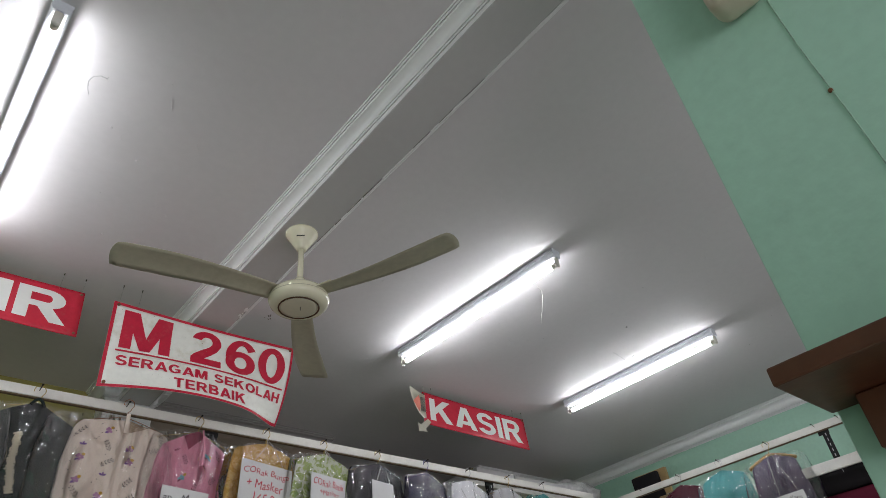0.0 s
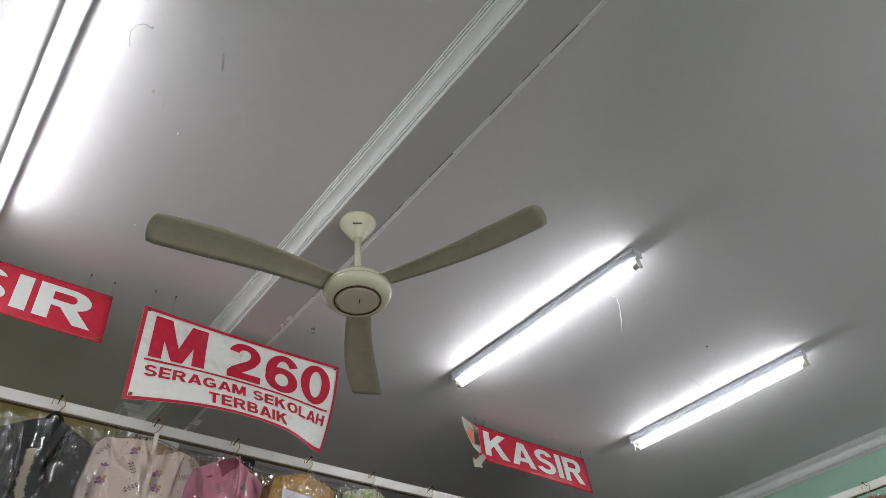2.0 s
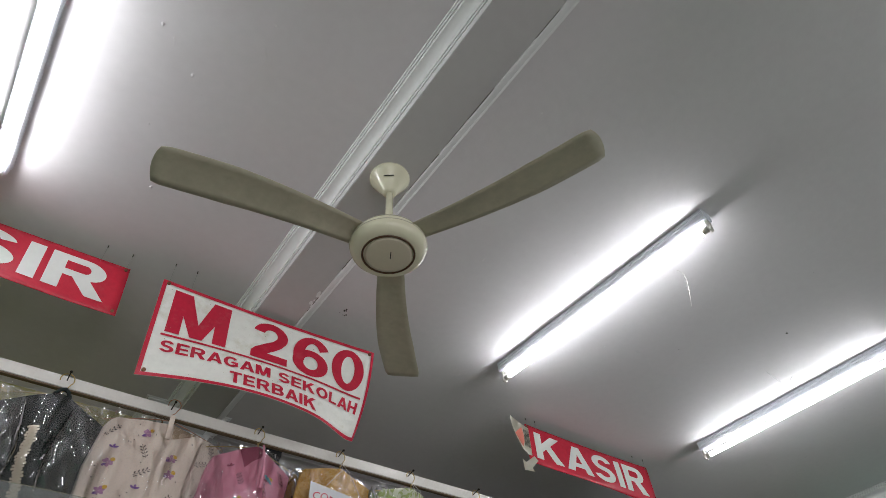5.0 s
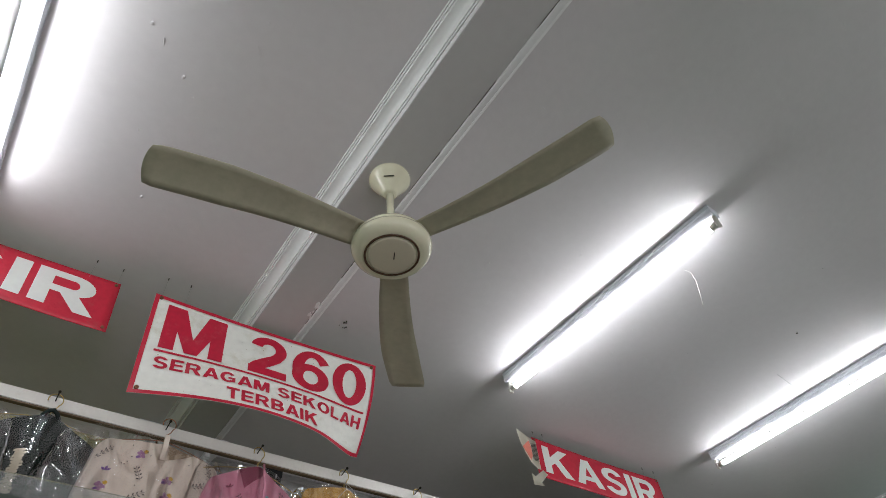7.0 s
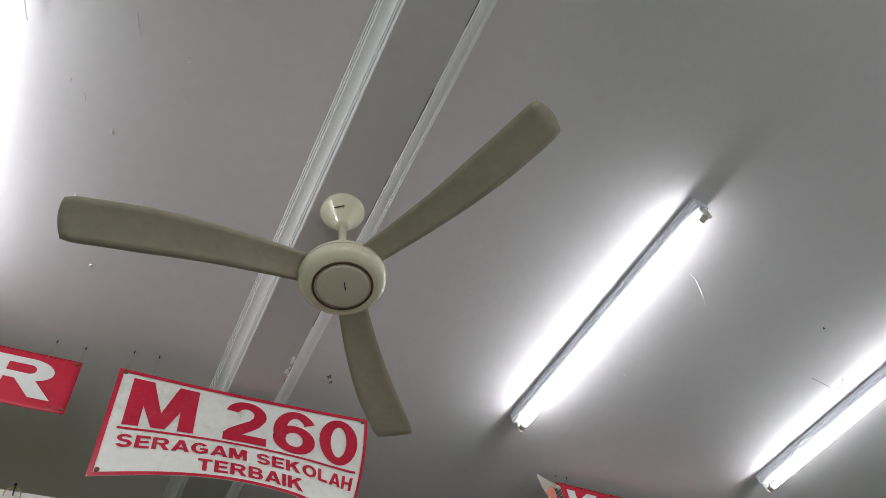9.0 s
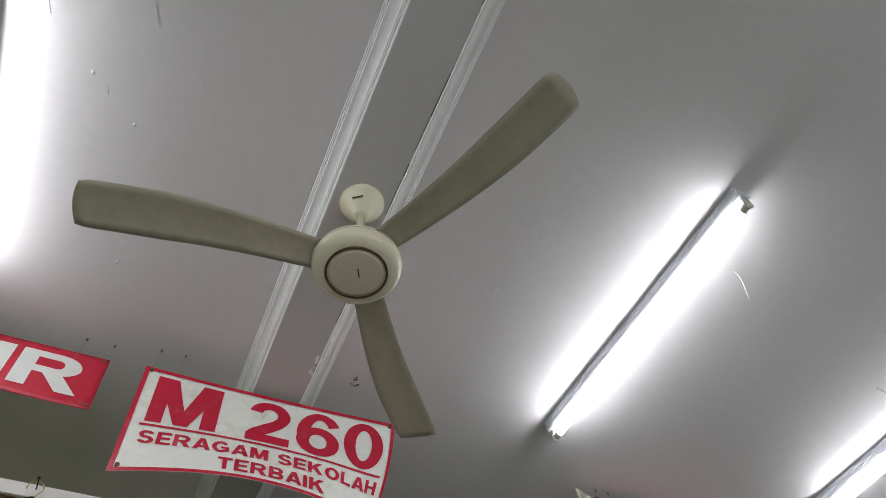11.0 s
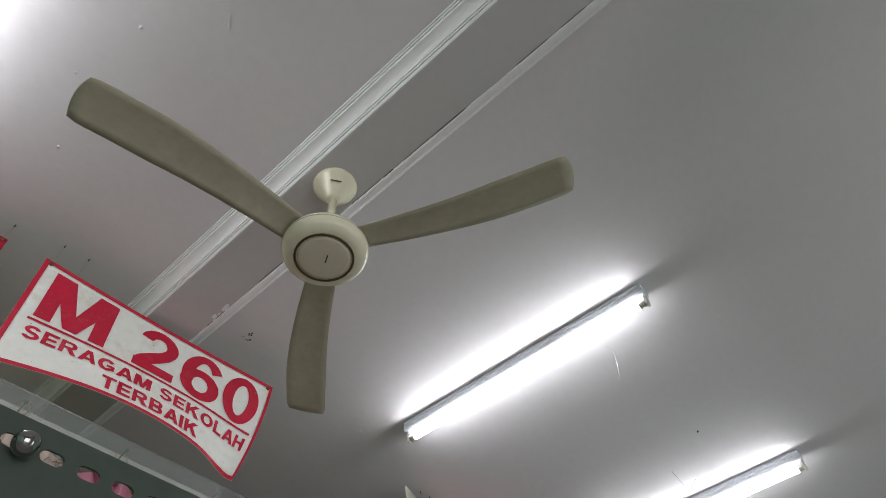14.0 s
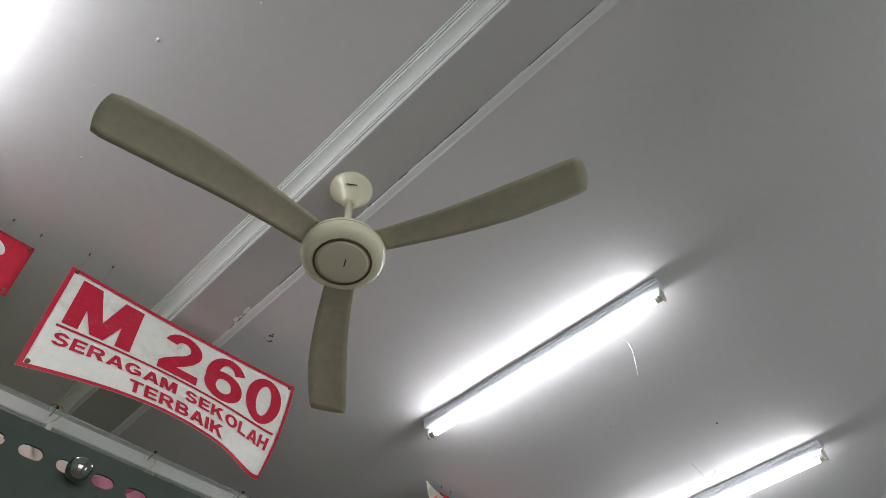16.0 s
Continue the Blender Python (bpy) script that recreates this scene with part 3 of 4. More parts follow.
def banner_260():
    W, Hh = 0.937, 0.427
    ax, ay, az = 0.880, 2.897, 3.402
    bx, by, bz = 1.816, 2.853, 3.382

    def f(u, v):
        # u 0..W to the right, v 0 (top) .. -Hh (bottom)
        s, d = u / W, -v / Hh
        x = ax + (bx - ax) * s
        y = ay + (by - ay) * s
        z = az + (bz - az) * s
        bow = math.sin(math.pi * min(1, s * 1.05)) if s < 0.95 else math.sin(math.pi * 0.9975) * (1 - s) / 0.05
        z -= 0.010 * math.sin(math.pi * s) * (1 - d)
        y -= d * d * 0.075 * max(0, bow) - 0.03 * d
        drop = Hh * (d - 0.04 * d * max(0, bow)) + 0.050 * d * d * (max(0, s - 0.66) / 0.34) ** 2
        x += 0.016 * d * (1 - s) - 0.095 * d * d * max(0, (s - 0.7) / 0.3) ** 2
        y -= 0.05 * d * d * max(0, (s - 0.8) / 0.2) ** 2
        return (x, y, z - drop)

    th = base("hanging_banner", "white vinyl banner with red border and lettering, lower corner curled", "sign")
    sheet("banner_sheet", f, 0, W, -Hh, 0, M_BANNER, th)
    for i, (u0, u1, v0, v1) in enumerate(((0, W, -0.014, 0), (0, W, -Hh, -Hh + 0.014), (0, 0.016, -Hh + 0.014, -0.014), (W - 0.012, W, -Hh + 0.014, -0.014))):
        part("border_strip", drape(flat_rect(u0, u1, v0, v1), f, 0.002), M_PRINT, th, "red border")
    part("rule_line", drape(flat_rect(0.045, W - 0.03, -0.247, -0.238), f, 0.002), M_PRINT, th, "red rule line")
    for text, u0, u1, v0, v1 in (("M", 0.055, 0.285, -0.228, -0.030), ("2", 0.385, 0.540, -0.228, -0.030), ("6", 0.563, 0.725, -0.230, -0.028), ("0", 0.742, 0.900, -0.230, -0.028)):
        bm = fit_width(block_m() if text == "M" else heavy_digit(text), u0, u1, v0, v1)
        part("lettering", drape(finer(bm, 0.03), f, 0.002), M_PRINT, th, "large bold red character")
    for text, u0, u1, v0, v1 in (("SERAGAM", 0.055, 0.475, -0.318, -0.266), ("SEKOLAH", 0.510, 0.900, -0.318, -0.266), ("TERBAIK", 0.315, 0.680, -0.397, -0.340)):
        bm = fit_width(word(text), u0, u1, v0, v1)
        part("lettering", drape(finer(bm, 0.03), f, 0.002), M_PRINT, th, "bold red word")
    for u, v in ((0.022, -0.012), (W - 0.02, -0.016), (0.026, -Hh + 0.022)):
        x, y, z = f(u, v)
        part("grommet", tube([(x, y - 0.005, z), (x, y + 0.003, z)], 0.0075, 10), M_RUST, th, "rusty eyelet")
    rnd = random.Random(31)
    bm = bmesh.new()
    for k in range(70):
        blob(bm, rnd.uniform(0.03, W - 0.03), -0.02 - (Hh - 0.04) * rnd.random() ** 1.5, rnd.choice((0.0009, 0.0012, 0.0016, 0.0024)), 6, rnd.uniform(0.4, 1), rnd.random() * 6)
    tagged(part("dirt_specks", drape(bm, f, 0.0028), M_SPECK, th, "small brown dirt specks"), kind="stuff")
    hang_wires(th, f, ((0.022, -0.005), (0.11, -0.002)))


def banner_kasir(ax, ay, az, bx, by, bz, arrow):
    W = math.hypot(bx - ax, by - ay)
    Hh = 0.223

    def f(u, v):
        s, d = u / W, -v / Hh
        wob = 0.008 * math.sin(7 * s + 1.5 * d) * d
        return (ax + (bx - ax) * s + 0.012 * d * s, ay + (by - ay) * s + wob - 0.01 * d, az + (bz - az) * s - 0.008 * math.sin(math.pi * s) + v - 0.012 * d * s)

    th = base("hanging_banner", "red vinyl banner with bold white word hung by wires", "sign", group="red cashier banners")
    sheet("banner_sheet", f, 0, W, -Hh, 0, M_RED, th)
    bm = fit_width(word("KASIR", 0.11), 0.055, W - 0.055, -Hh + 0.036, -0.030)
    part("lettering", drape(finer(bm, 0.03), f, 0.002), M_WHITEPRINT, th, "bold white word")
    for u, v in ((0.012, -0.014), (W - 0.015, -0.014), (W - 0.015, -Hh + 0.016), (0.012, -Hh + 0.016)):
        x, y, z = f(u, v)
        part("grommet", tube([(x, y - 0.004, z), (x, y + 0.003, z)], 0.006, 10), M_RUST, th, "rusty eyelet")
    hang_wires(th, f, ((0.012, -0.006), (0.08, -0.004), (W - 0.11, -0.004), (W - 0.015, -0.006)))
    if arrow:
        def g(u, v):
            return (ax + u + 0.02, ay - 0.004 - 0.10 * (u + 0.02) ** 2 * 8, az + v)
        card = base("arrow_card", "cream card with faded red arrow stuck beside the red banner", "sign")
        bm = bmesh.new()
        pts = [(0.0, -0.025), (-0.13, 0.012), (-0.135, 0.0), (-0.12, -0.06), (-0.095, -0.11), (-0.06, -0.16), (-0.02, -0.185), (0.0, -0.185)]
        bm.faces.new([bm.verts.new((u, v, 0)) for u, v in pts])
        finer(bm, 0.03)
        drape(bm, g, 0.0)
        bmesh.ops.solidify(bm, geom=bm.faces[:], thickness=0.002)
        part("card", bm, M_CARD, card)
        bm = bmesh.new()
        bm.faces.new([bm.verts.new((u, v, 0)) for u, v in ((-0.108, -0.085), (-0.055, -0.035), (-0.045, -0.07), (-0.045, -0.12), (-0.06, -0.15))])
        part("print", drape(finer(bm, 0.03), g, 0.003), M_PALERED, card, "faded red arrow head")
        for k in range(5):
            part("print", drape(flat_rect(-0.042 + k * 0.008, -0.038 + k * 0.008, -0.145, -0.045), g, 0.003), M_DARK, card, "thin dark stripe")
        bm = bmesh.new()
        bm.faces.new([bm.verts.new((u, v, 0)) for u, v in ((0.025, -0.215), (-0.025, -0.268), (-0.012, -0.285), (-0.085, -0.295), (-0.09, -0.235), (-0.065, -0.246), (0.0, -0.195))])
        drape(bm, g, 0.012)
        bmesh.ops.solidify(bm, geom=bm.faces[:], thickness=0.002)
        part("pointer", bm, M_CARD, card, "small cream card arrow")


banner_260()
banner_kasir(2.897, 3.054, 3.458, 3.872, 3.046, 3.448, True)
banner_kasir(-0.33, 2.945, 3.434, 0.757, 2.935, 3.422, False)

# ---- rails ----
RY, RZ = 3.095, 3.0
NAILS = [-0.025, 0.345, 0.715, 1.085, 1.435, 1.800, 2.155, 2.525, 2.895, 3.255, 3.620, 3.975]


def nail(parent, m):
    bm = tube([(0, 0.01, 0), (0, -0.045, 0.012)], 0.0022, 6)
    tube([(0, -0.045, 0.012), (0, -0.047, 0.0088)], 0.005, 8, bm=bm)
    bm.transform(m)
    part("nail", bm, M_NAIL, parent, "black nail")


def wall_rail(name, label, length, nails, brackets, m):
    """A painted flat bar along local x at z 0 (its top), front at local y 0, held by slotted brackets."""
    th = base(name, label, "rail", m)
    part("bar", cube(0, length, 0, 0.022, -0.045, 0, 0.002), M_WHITEPAINT, th, "white painted flat bar")
    # added strip: the bar's underside shade, put in as brown colour
    part("shade_strip", cube(0, length, 0.003, 0.021, -0.0515, -0.0455, 0.001, 1), M_RAILSHADE, th, "brown strip carrying the shade under the bar")
    for x in nails:
        nail(th, Matrix.Translation((x, 0, -0.018)))
    for x, foot in brackets:
        bm = cube(x - 0.021, x + 0.021, 0.0225, 0.027, foot, -0.012, 0.001, 1)
        box(bm, x - 0.019, x - 0.0165, 0.025, 0.060, foot, -0.012)
        b = part("post", bm, M_BLACK, th, "black slotted steel post")
        part("gusset", cube(x - 0.045, x + 0.026, 0.0222, 0.0275, -0.075, -0.012, 0.002, 1), M_BLACK, b, "black bracket flare")
        for k in range(8):
            part("slot", cube(x - 0.0025, x + 0.0025, 0.0208, 0.0222, -0.085 - k * 0.034, -0.067 - k * 0.034), M_STEEL, b, "pale slot")
    return th


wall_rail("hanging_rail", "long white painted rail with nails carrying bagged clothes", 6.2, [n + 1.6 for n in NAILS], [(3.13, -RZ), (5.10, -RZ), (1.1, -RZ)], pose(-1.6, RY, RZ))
R2 = [1.10, 1.30, 1.46, 1.80, 2.17, 2.51, 2.86]
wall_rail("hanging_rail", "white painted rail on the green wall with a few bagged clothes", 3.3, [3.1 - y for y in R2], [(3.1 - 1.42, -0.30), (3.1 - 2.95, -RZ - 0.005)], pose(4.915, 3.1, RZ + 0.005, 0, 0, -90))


# ---- bagged clothes on the rails ----
def cloth_mat(name, color, kind="plain", second=None, rough=0.8):
    """Woven cloth; kind 'batik' mixes large patches of a second colour."""
    m = mat(name, color, rough, var=0.08, scale=4, fine=160, bump=0.03, spec=0.2)
    if kind == "batik":
        nt = m.node_tree
        b = nt.nodes["Principled BSDF"]
        link = b.inputs["Base Color"].links[0]
        src = link.from_socket
        tc = nt.nodes.new("ShaderNodeTexCoord")
        vo = nt.nodes.new("ShaderNodeTexNoise")
        vo.inputs["Scale"].default_value = 16
        vo.inputs["Detail"].default_value = 2
        vo.inputs["Distortion"].default_value = 2.5
        nt.links.new(tc.outputs["Object"], vo.inputs["Vector"])
        cr = nt.nodes.new("ShaderNodeMapRange")
        cr.inputs["From Min"].default_value = 0.50
        cr.inputs["From Max"].default_value = 0.54
        nt.links.new(vo.outputs["Fac"], cr.inputs["Value"])
        mx = nt.nodes.new("ShaderNodeMix")
        mx.data_type = "RGBA"
        nt.links.new(cr.outputs[0], mx.inputs["Factor"])
        nt.links.new(src, mx.inputs["A"])
        mx.inputs["B"].default_value = (*second, 1)
        nt.links.new(mx.outputs["Result"], b.inputs["Base Color"])
    return m


C_WHITE = cloth_mat("white_cloth", (0.84, 0.84, 0.87))
C_DARK = cloth_mat("black_green_cloth", (0.018, 0.026, 0.024))
C_BEIGE = cloth_mat("beige_cloth", (0.86, 0.76, 0.66))
C_PINK = cloth_mat("pink_cloth", (0.78, 0.33, 0.44))
C_DEEPPINK = cloth_mat("deep_pink_cloth", (0.36, 0.09, 0.15))
C_OCHRE = cloth_mat("ochre_batik", (0.62, 0.36, 0.08), "batik", (0.74, 0.50, 0.18))
C_LIME = cloth_mat("lime_batik", (0.62, 0.66, 0.50), "batik", (0.36, 0.46, 0.14))
C_BLACK = cloth_mat("black_cloth", (0.02, 0.018, 0.02))
C_NAVY = cloth_mat("navy_cloth", (0.03, 0.03, 0.09))
C_GREY = cloth_mat("pale_grey_cloth", (0.70, 0.70, 0.72))
C_TEAL = cloth_mat("turquoise_cloth", (0.10, 0.45, 0.46))
C_PURPLE = cloth_mat("dusty_purple_cloth", (0.14, 0.10, 0.17))
C_MAROON = cloth_mat("maroon_cloth", (0.12, 0.01, 0.03))
C_NECK = cloth_mat("brown_lace", (0.36, 0.27, 0.19), "batik", (0.55, 0.44, 0.33))
C_LACE = cloth_mat("cream_lace", (0.62, 0.56, 0.42))
P_PURPLE = mat("purple_print", (0.25, 0.13, 0.40), 0.8)
P_LILAC = mat("lilac_print", (0.50, 0.26, 0.46), 0.8)
P_YELLOW = mat("yellow_print", (0.68, 0.42, 0.05), 0.8)
P_TWIG = mat("twig_print", (0.07, 0.05, 0.05), 0.8)
P_BLUE = mat("pale_blue_print", (0.20, 0.55, 0.62), 0.8)
P_GREEN = mat("leaf_print", (0.42, 0.55, 0.16), 0.8)


def garment_surface(w, length, seed, front=True, puff=0.020, square=0.0, slope=0.062, neck=0.078):
    """f(u, v): u -1..1 across, v 0..1 down; the top follows neck and shoulders."""
    rnd = random.Random(seed)
    ph = [rnd.uniform(0, 6.28) for _ in range(6)]
    fr = [rnd.uniform(5, 9), rnd.uniform(10, 15), rnd.uniform(17, 24)]
    sag = rnd.uniform(-0.012, 0.012)

    def f(u, v):
        au = abs(u)
        top = -neck - slope * au ** 1.15 - (0.075 * max(0, au - 0.84) / 0.16 * max(0, au - 0.84) / 0.16 if not square else 0.04 * (max(0, au - 0.78) / 0.22) ** 2.5)
        half = w * (0.90 + 0.10 * min(1, v * 6)) * (1 - 0.05 * v)
        x = u * half
        z = top + sag * u - v * (length + top + neck)
        edge = math.sqrt(max(0.0, 1 - abs(u) ** 7))
        fold = 0.35 + 0.65 * min(1, v * 3)
        wave = 0.0014 * math.sin(fr[0] * u + ph[0] + 1.2 * v) + 0.0006 * math.sin(fr[1] * u + ph[1] - 2 * v) + 0.0003 * math.sin(fr[2] * u + ph[2] + 3 * v)
        tension = 0.002 * math.sin(26 * (u * 0.5 + v) + ph[3]) * math.exp(-6 * v)
        d = puff * edge * (0.35 + 0.65 * min(1, v * 5)) + (wave * fold + tension) * edge
        return (x, -d if front else d * 0.8, z)
    return f


def garment_mesh(w, length, seed, nu=44, nv=40, puff=0.020, square=0.0, slope=0.062, neck=0.078):
    bm = bmesh.new()
    sides = []
    for front in (True, False):
        f = garment_surface(w, length, seed, front, puff, square, slope, neck)
        sides.append([[bm.verts.new(f(-1 + 2 * i / nu, (j / nv) ** 1.6)) for j in range(nv + 1)] for i in range(nu + 1)])
    for g in sides:
        for i in range(nu):
            for j in range(nv):
                bm.faces.new((g[i][j], g[i + 1][j], g[i + 1][j + 1], g[i][j + 1]))
    bmesh.ops.remove_doubles(bm, verts=bm.verts, dist=0.0004)
    bmesh.ops.recalc_face_normals(bm, faces=bm.faces)
    return bm


def on_cloth(bm, f, w, length, off):
    """Lay flat geometry in metres (x across, y down from the neck as minus) on the front surface."""
    for v in bm.verts:
        u = max(-0.98, min(0.98, v.co.x / w))
        p = f(u, max(0.0, min(1, -v.co.y / length)))
        v.co = (p[0], p[1] - off + v.co.z, p[2])
    return bm


def flower_print(th, f, w, length, spots, mats, seed):
    """Scattered printed flowers and twigs, one part for each colour."""
    rnd = random.Random(seed)
    sets = {k: bmesh.new() for k in mats}
    for kind, x, y in spots:
        if kind == "flower":
            for k in range(5):
                a = k * 1.2566 + rnd.random()
                blob(sets["petal"], x + 0.009 * math.cos(a), y + 0.009 * math.sin(a), 0.0085, 7, 0.7, a)
            blob(sets["heart"], x + 0.012, y + 0.012, 0.0075)
            blob(sets["dark"], x - 0.010, y - 0.010, 0.008, 6, 0.6, 0.6)
        elif kind == "bud":
            for k in range(3):
                a = 0.4 + k * 1.0
                blob(sets["dark"], x + 0.009 * math.cos(a), y + 0.008 * math.sin(a), 0.0085, 6, 0.45, a)
        else:
            t = rnd.uniform(0.5, 2.4)
            d = Vector((math.cos(t), math.sin(t)))
            for k in range(9):
                q = d * (k - 4) * 0.0065
                blob(sets["twig"], x + q.x, y + q.y, 0.0042, 4, 0.22, t)
                if k % 2:
                    for sgn in (-1, 1):
                        blob(sets["twig"], x + q.x - sgn * d.y * 0.006, y + q.y + sgn * d.x * 0.006, 0.0052, 6, 0.4, t + sgn * 0.8)
    for k, bm in sets.items():
        if len(bm.faces):
            on_cloth(bm, f, w, length, 0.0022 + 0.0003 * list(mats).index(k))
            tagged(part("flower_print", bm, mats[k], th, "small scattered flower print"), kind="stuff")
        else:
            bm.free()


def hook(th, material, wooden=False, w=0.2):
    """Hanger hook over the nail at the origin, twisted neck, and shoulders."""
    pts = []
    for k in range(15):
        a = radians(200 - k * 17.5)
        pts.append((0.023 * math.cos(a), 0.0, -0.0205 + 0.023 * math.sin(a)))
    pts += [(0.010, 0, -0.052), (0.001, 0, -0.062), (0.0, 0, -0.085)]
    h = part("hanger_hook", tube(pts, 0.0019, 7), material, th, "bent wire hanger hook", True)
    tw = [(0.0026 * math.cos(k * 1.1), 0.0026 * math.sin(k * 1.1), -0.060 - 0.0009 * k) for k in range(24)]
    part("twist", tube(tw, 0.0013, 5), material, h, "twisted wire", True)
    if wooden:
        bm = tube([(w * (k / 6 - 1), 0.0, -0.088 - 0.06 * abs(k / 6 - 1) ** 1.3) for k in range(13)], 0.012, 8)
        part("shoulder_bar", bm, M_HANGWOOD, th, "pale wooden hanger bar", True)
    else:
        part("shoulder_bar", tube([(w * (k / 6 - 1), 0.0, -0.088 - 0.06 * abs(k / 6 - 1) ** 1.3) for k in range(13)], 0.0018, 6), material, th, "wire hanger bar", True)


def price_card(th, x, z, w, h, lines, ink, y=-0.052, tilt=0.0, border=None, strings=True):
    """A hand-lettered paper card in front of the bag."""
    m = pose(x, y, z, 0, tilt, 0) @ pose(0, 0, 0, 90, 0, 0)
    bm = cube(-w / 2, w / 2, -h / 2, h / 2, -0.0004, 0.0004)
    bm.transform(m)
    card = part("paper_card", bm, M_PAPER, th, "white paper card with hand lettering")
    if border:
        for x0, x1, y0, y1 in ((-w / 2 + 0.006, w / 2 - 0.006, h / 2 - 0.009, h / 2 - 0.007), (w / 2 - 0.009, w / 2 - 0.007, -h / 2 + 0.006, h / 2 - 0.007), (-w / 2 + 0.006, w / 2 - 0.006, -h / 2 + 0.006, -h / 2 + 0.008)):
            bm = cube(x0, x1, y0, y1, 0.0006, 0.001)
            bm.transform(m)
            part("border_line", bm, border, card, "thin red border line")
    for text, u0, u1, v0, v1 in lines:
        bm = letters(text, 1.0)
        fit_width(bm, u0, u1, v0, v1)
        for v in bm.verts:
            v.co.x += 0.12 * (v.co.y - v0)
            v.co.y += 0.004 * math.sin(v.co.x * 60)
            v.co.z = v.co.z * -0.3 + 0.0010
        bm.transform(m)
        part("hand_lettering", bm, ink, card, "handwritten word")
    if strings:
        for sx in (-0.3, 0.35):
            part("string", tube([(0.0, -0.006, -0.05), (sx * 0.05, y * 0.8, -0.10), (x + sx * w, y - 0.001, z + h / 2 - 0.012)], 0.0011, 5), M_TWINE, card, "thin string")


def bag_mesh(w, length, seed, wide=1.16, shift=0.0):
    """A loose clear bag a little larger than the garment, crumpled."""
    bm = garment_mesh(w * wide, length * 1.03, seed + 50, 84, 70, 0.037, square=1, slope=0.048)
    for v in bm.verts:
        x, z = v.co.x, v.co.z
        n = noise.noise(Vector((x * 13, z * 5, seed * 3.1)))
        ridge = max(0.0, 1 - 2.6 * abs(noise.noise(Vector((x * 17 + z * 3, z * 4.5, seed * 1.7)))))
        pleat = math.sin(14 * math.atan2(x, 0.03 - z) + seed) * math.exp(z * 7)
        v.co.y += math.copysign(0.006 * n + 0.010 * ridge * ridge - 0.003 + 0.004 * pleat, v.co.y)
        v.co.z += 0.004 * n
        v.co.x += shift
    return bm


def garment(m, cloth, label, wire, w=0.205, length=1.0, seed=1, wooden=False, wide=1.16, shift=0.0, square=0.0, slope=0.062, neck=0.078):
    th = base("bagged_garment", label, "clothes", m, "bagged clothes on the rails")
    hook(th, wire, wooden, w * 0.92)
    part("cloth", garment_mesh(w, length, seed, square=square, slope=slope, neck=neck), cloth, th, "", True)
    f = garment_surface(w, length, seed, square=square, slope=slope, neck=neck)
    part("bag", bag_mesh(w, length, seed, wide, shift), M_FILM, th, "clear crumpled plastic bag", True)
    return th, f


def spot(i, turn=9, out=0.0):
    return pose(NAILS[i], RY - 0.022 - out, RZ - 0.006 + out * 0.25, 0, 0, turn)


FLOWERS = {"petal": P_LILAC, "heart": P_YELLOW, "dark": P_PURPLE, "twig": P_TWIG}

th, f = garment(spot(1, -7, 0.02), C_WHITE, "white shirt in a clear bag with a paper card", M_BRASS, 0.235, 1.0, 3, wide=1.24, shift=0.025)
price_card(th, 0.03, -0.30, 0.27, 0.20, (("Rayon", -0.10, 0.10, 0.02, 0.06), ("bo", -0.03, 0.05, -0.05, -0.012)), M_INK, border=M_INK, strings=False)

th, f = garment(spot(2, 2), C_DARK, "black-green dress with cream lace trim in clear bag", M_BRASS, 0.255, 1.0, 5, slope=0.125)
bm = flat_rect(-0.049, -0.031, -0.39, -0.13, 0.01)
for k in range(24):
    for x in (-0.050, -0.030):
        blob(bm, x + 0.003 * math.sin(k * 1.7), -0.135 - 0.0108 * k, 0.0056, 8, 0.8, k * 0.7)
for v in bm.verts:
    v.co.x += 0.10 * (-0.13 - v.co.y) + 0.004 * math.sin(v.co.y * 30)
part("lace_trim", on_cloth(bm, f, 0.235, 1.0, 0.004), C_LACE, th, "cream lace trim")
part("neck_loop", tube([(-0.022, -0.010, -0.092), (-0.008, -0.010, -0.070), (0.006, -0.008, -0.062), (0.02, -0.008, -0.072), (0.03, -0.010, -0.094)], 0.007, 8), C_DARK, th, "black neck band over the hanger", True)

th, f = garment(spot(3, 2, 0.022), C_BEIGE, "beige blouse with small purple and yellow flowers in bag", M_COPPER, 0.235, 1.0, 7, wide=1.30, shift=-0.045, square=1.0, slope=0.035, neck=0.104)
rnd = random.Random(4)
spots = []
for r in range(6):
    for c in range(4):
        kind = ("twig", "flower", "bud", "twig", "flower")[(r * 2 + c) % 5]
        spots.append((kind, -0.165 + c * 0.105 + rnd.uniform(-0.022, 0.022), -0.040 - r * 0.075 + rnd.uniform(-0.016, 0.016)))
flower_print(th, f, 0.215, 1.0, spots, FLOWERS, 1)
bm = bmesh.new()
bm.faces.new([bm.verts.new(p) for p in ((0.016, -0.001, 0), (0.105, -0.001, 0), (0.085, -0.016, 0), (0.016, -0.058, 0))])
part("neck_lining", on_cloth(finer(bm, 0.02), f, 0.215, 1.0, 0.003), C_NECK, th, "brownish lace neck lining")
bm = bmesh.new()
for k in range(60):
    blob(bm, rnd.uniform(-0.2, 0.2), rnd.uniform(-0.6, -0.02), 0.0022, 6)
tagged(part("dot_print", on_cloth(bm, f, 0.215, 1.0, 0.0032), P_TWIG, th, "tiny scattered dark dots"), kind="stuff")
part("collar_tab", cube(-0.009, 0.009, -0.023, -0.017, -0.17, -0.075, 0.002), C_BEIGE, th, "upright cream collar tab")
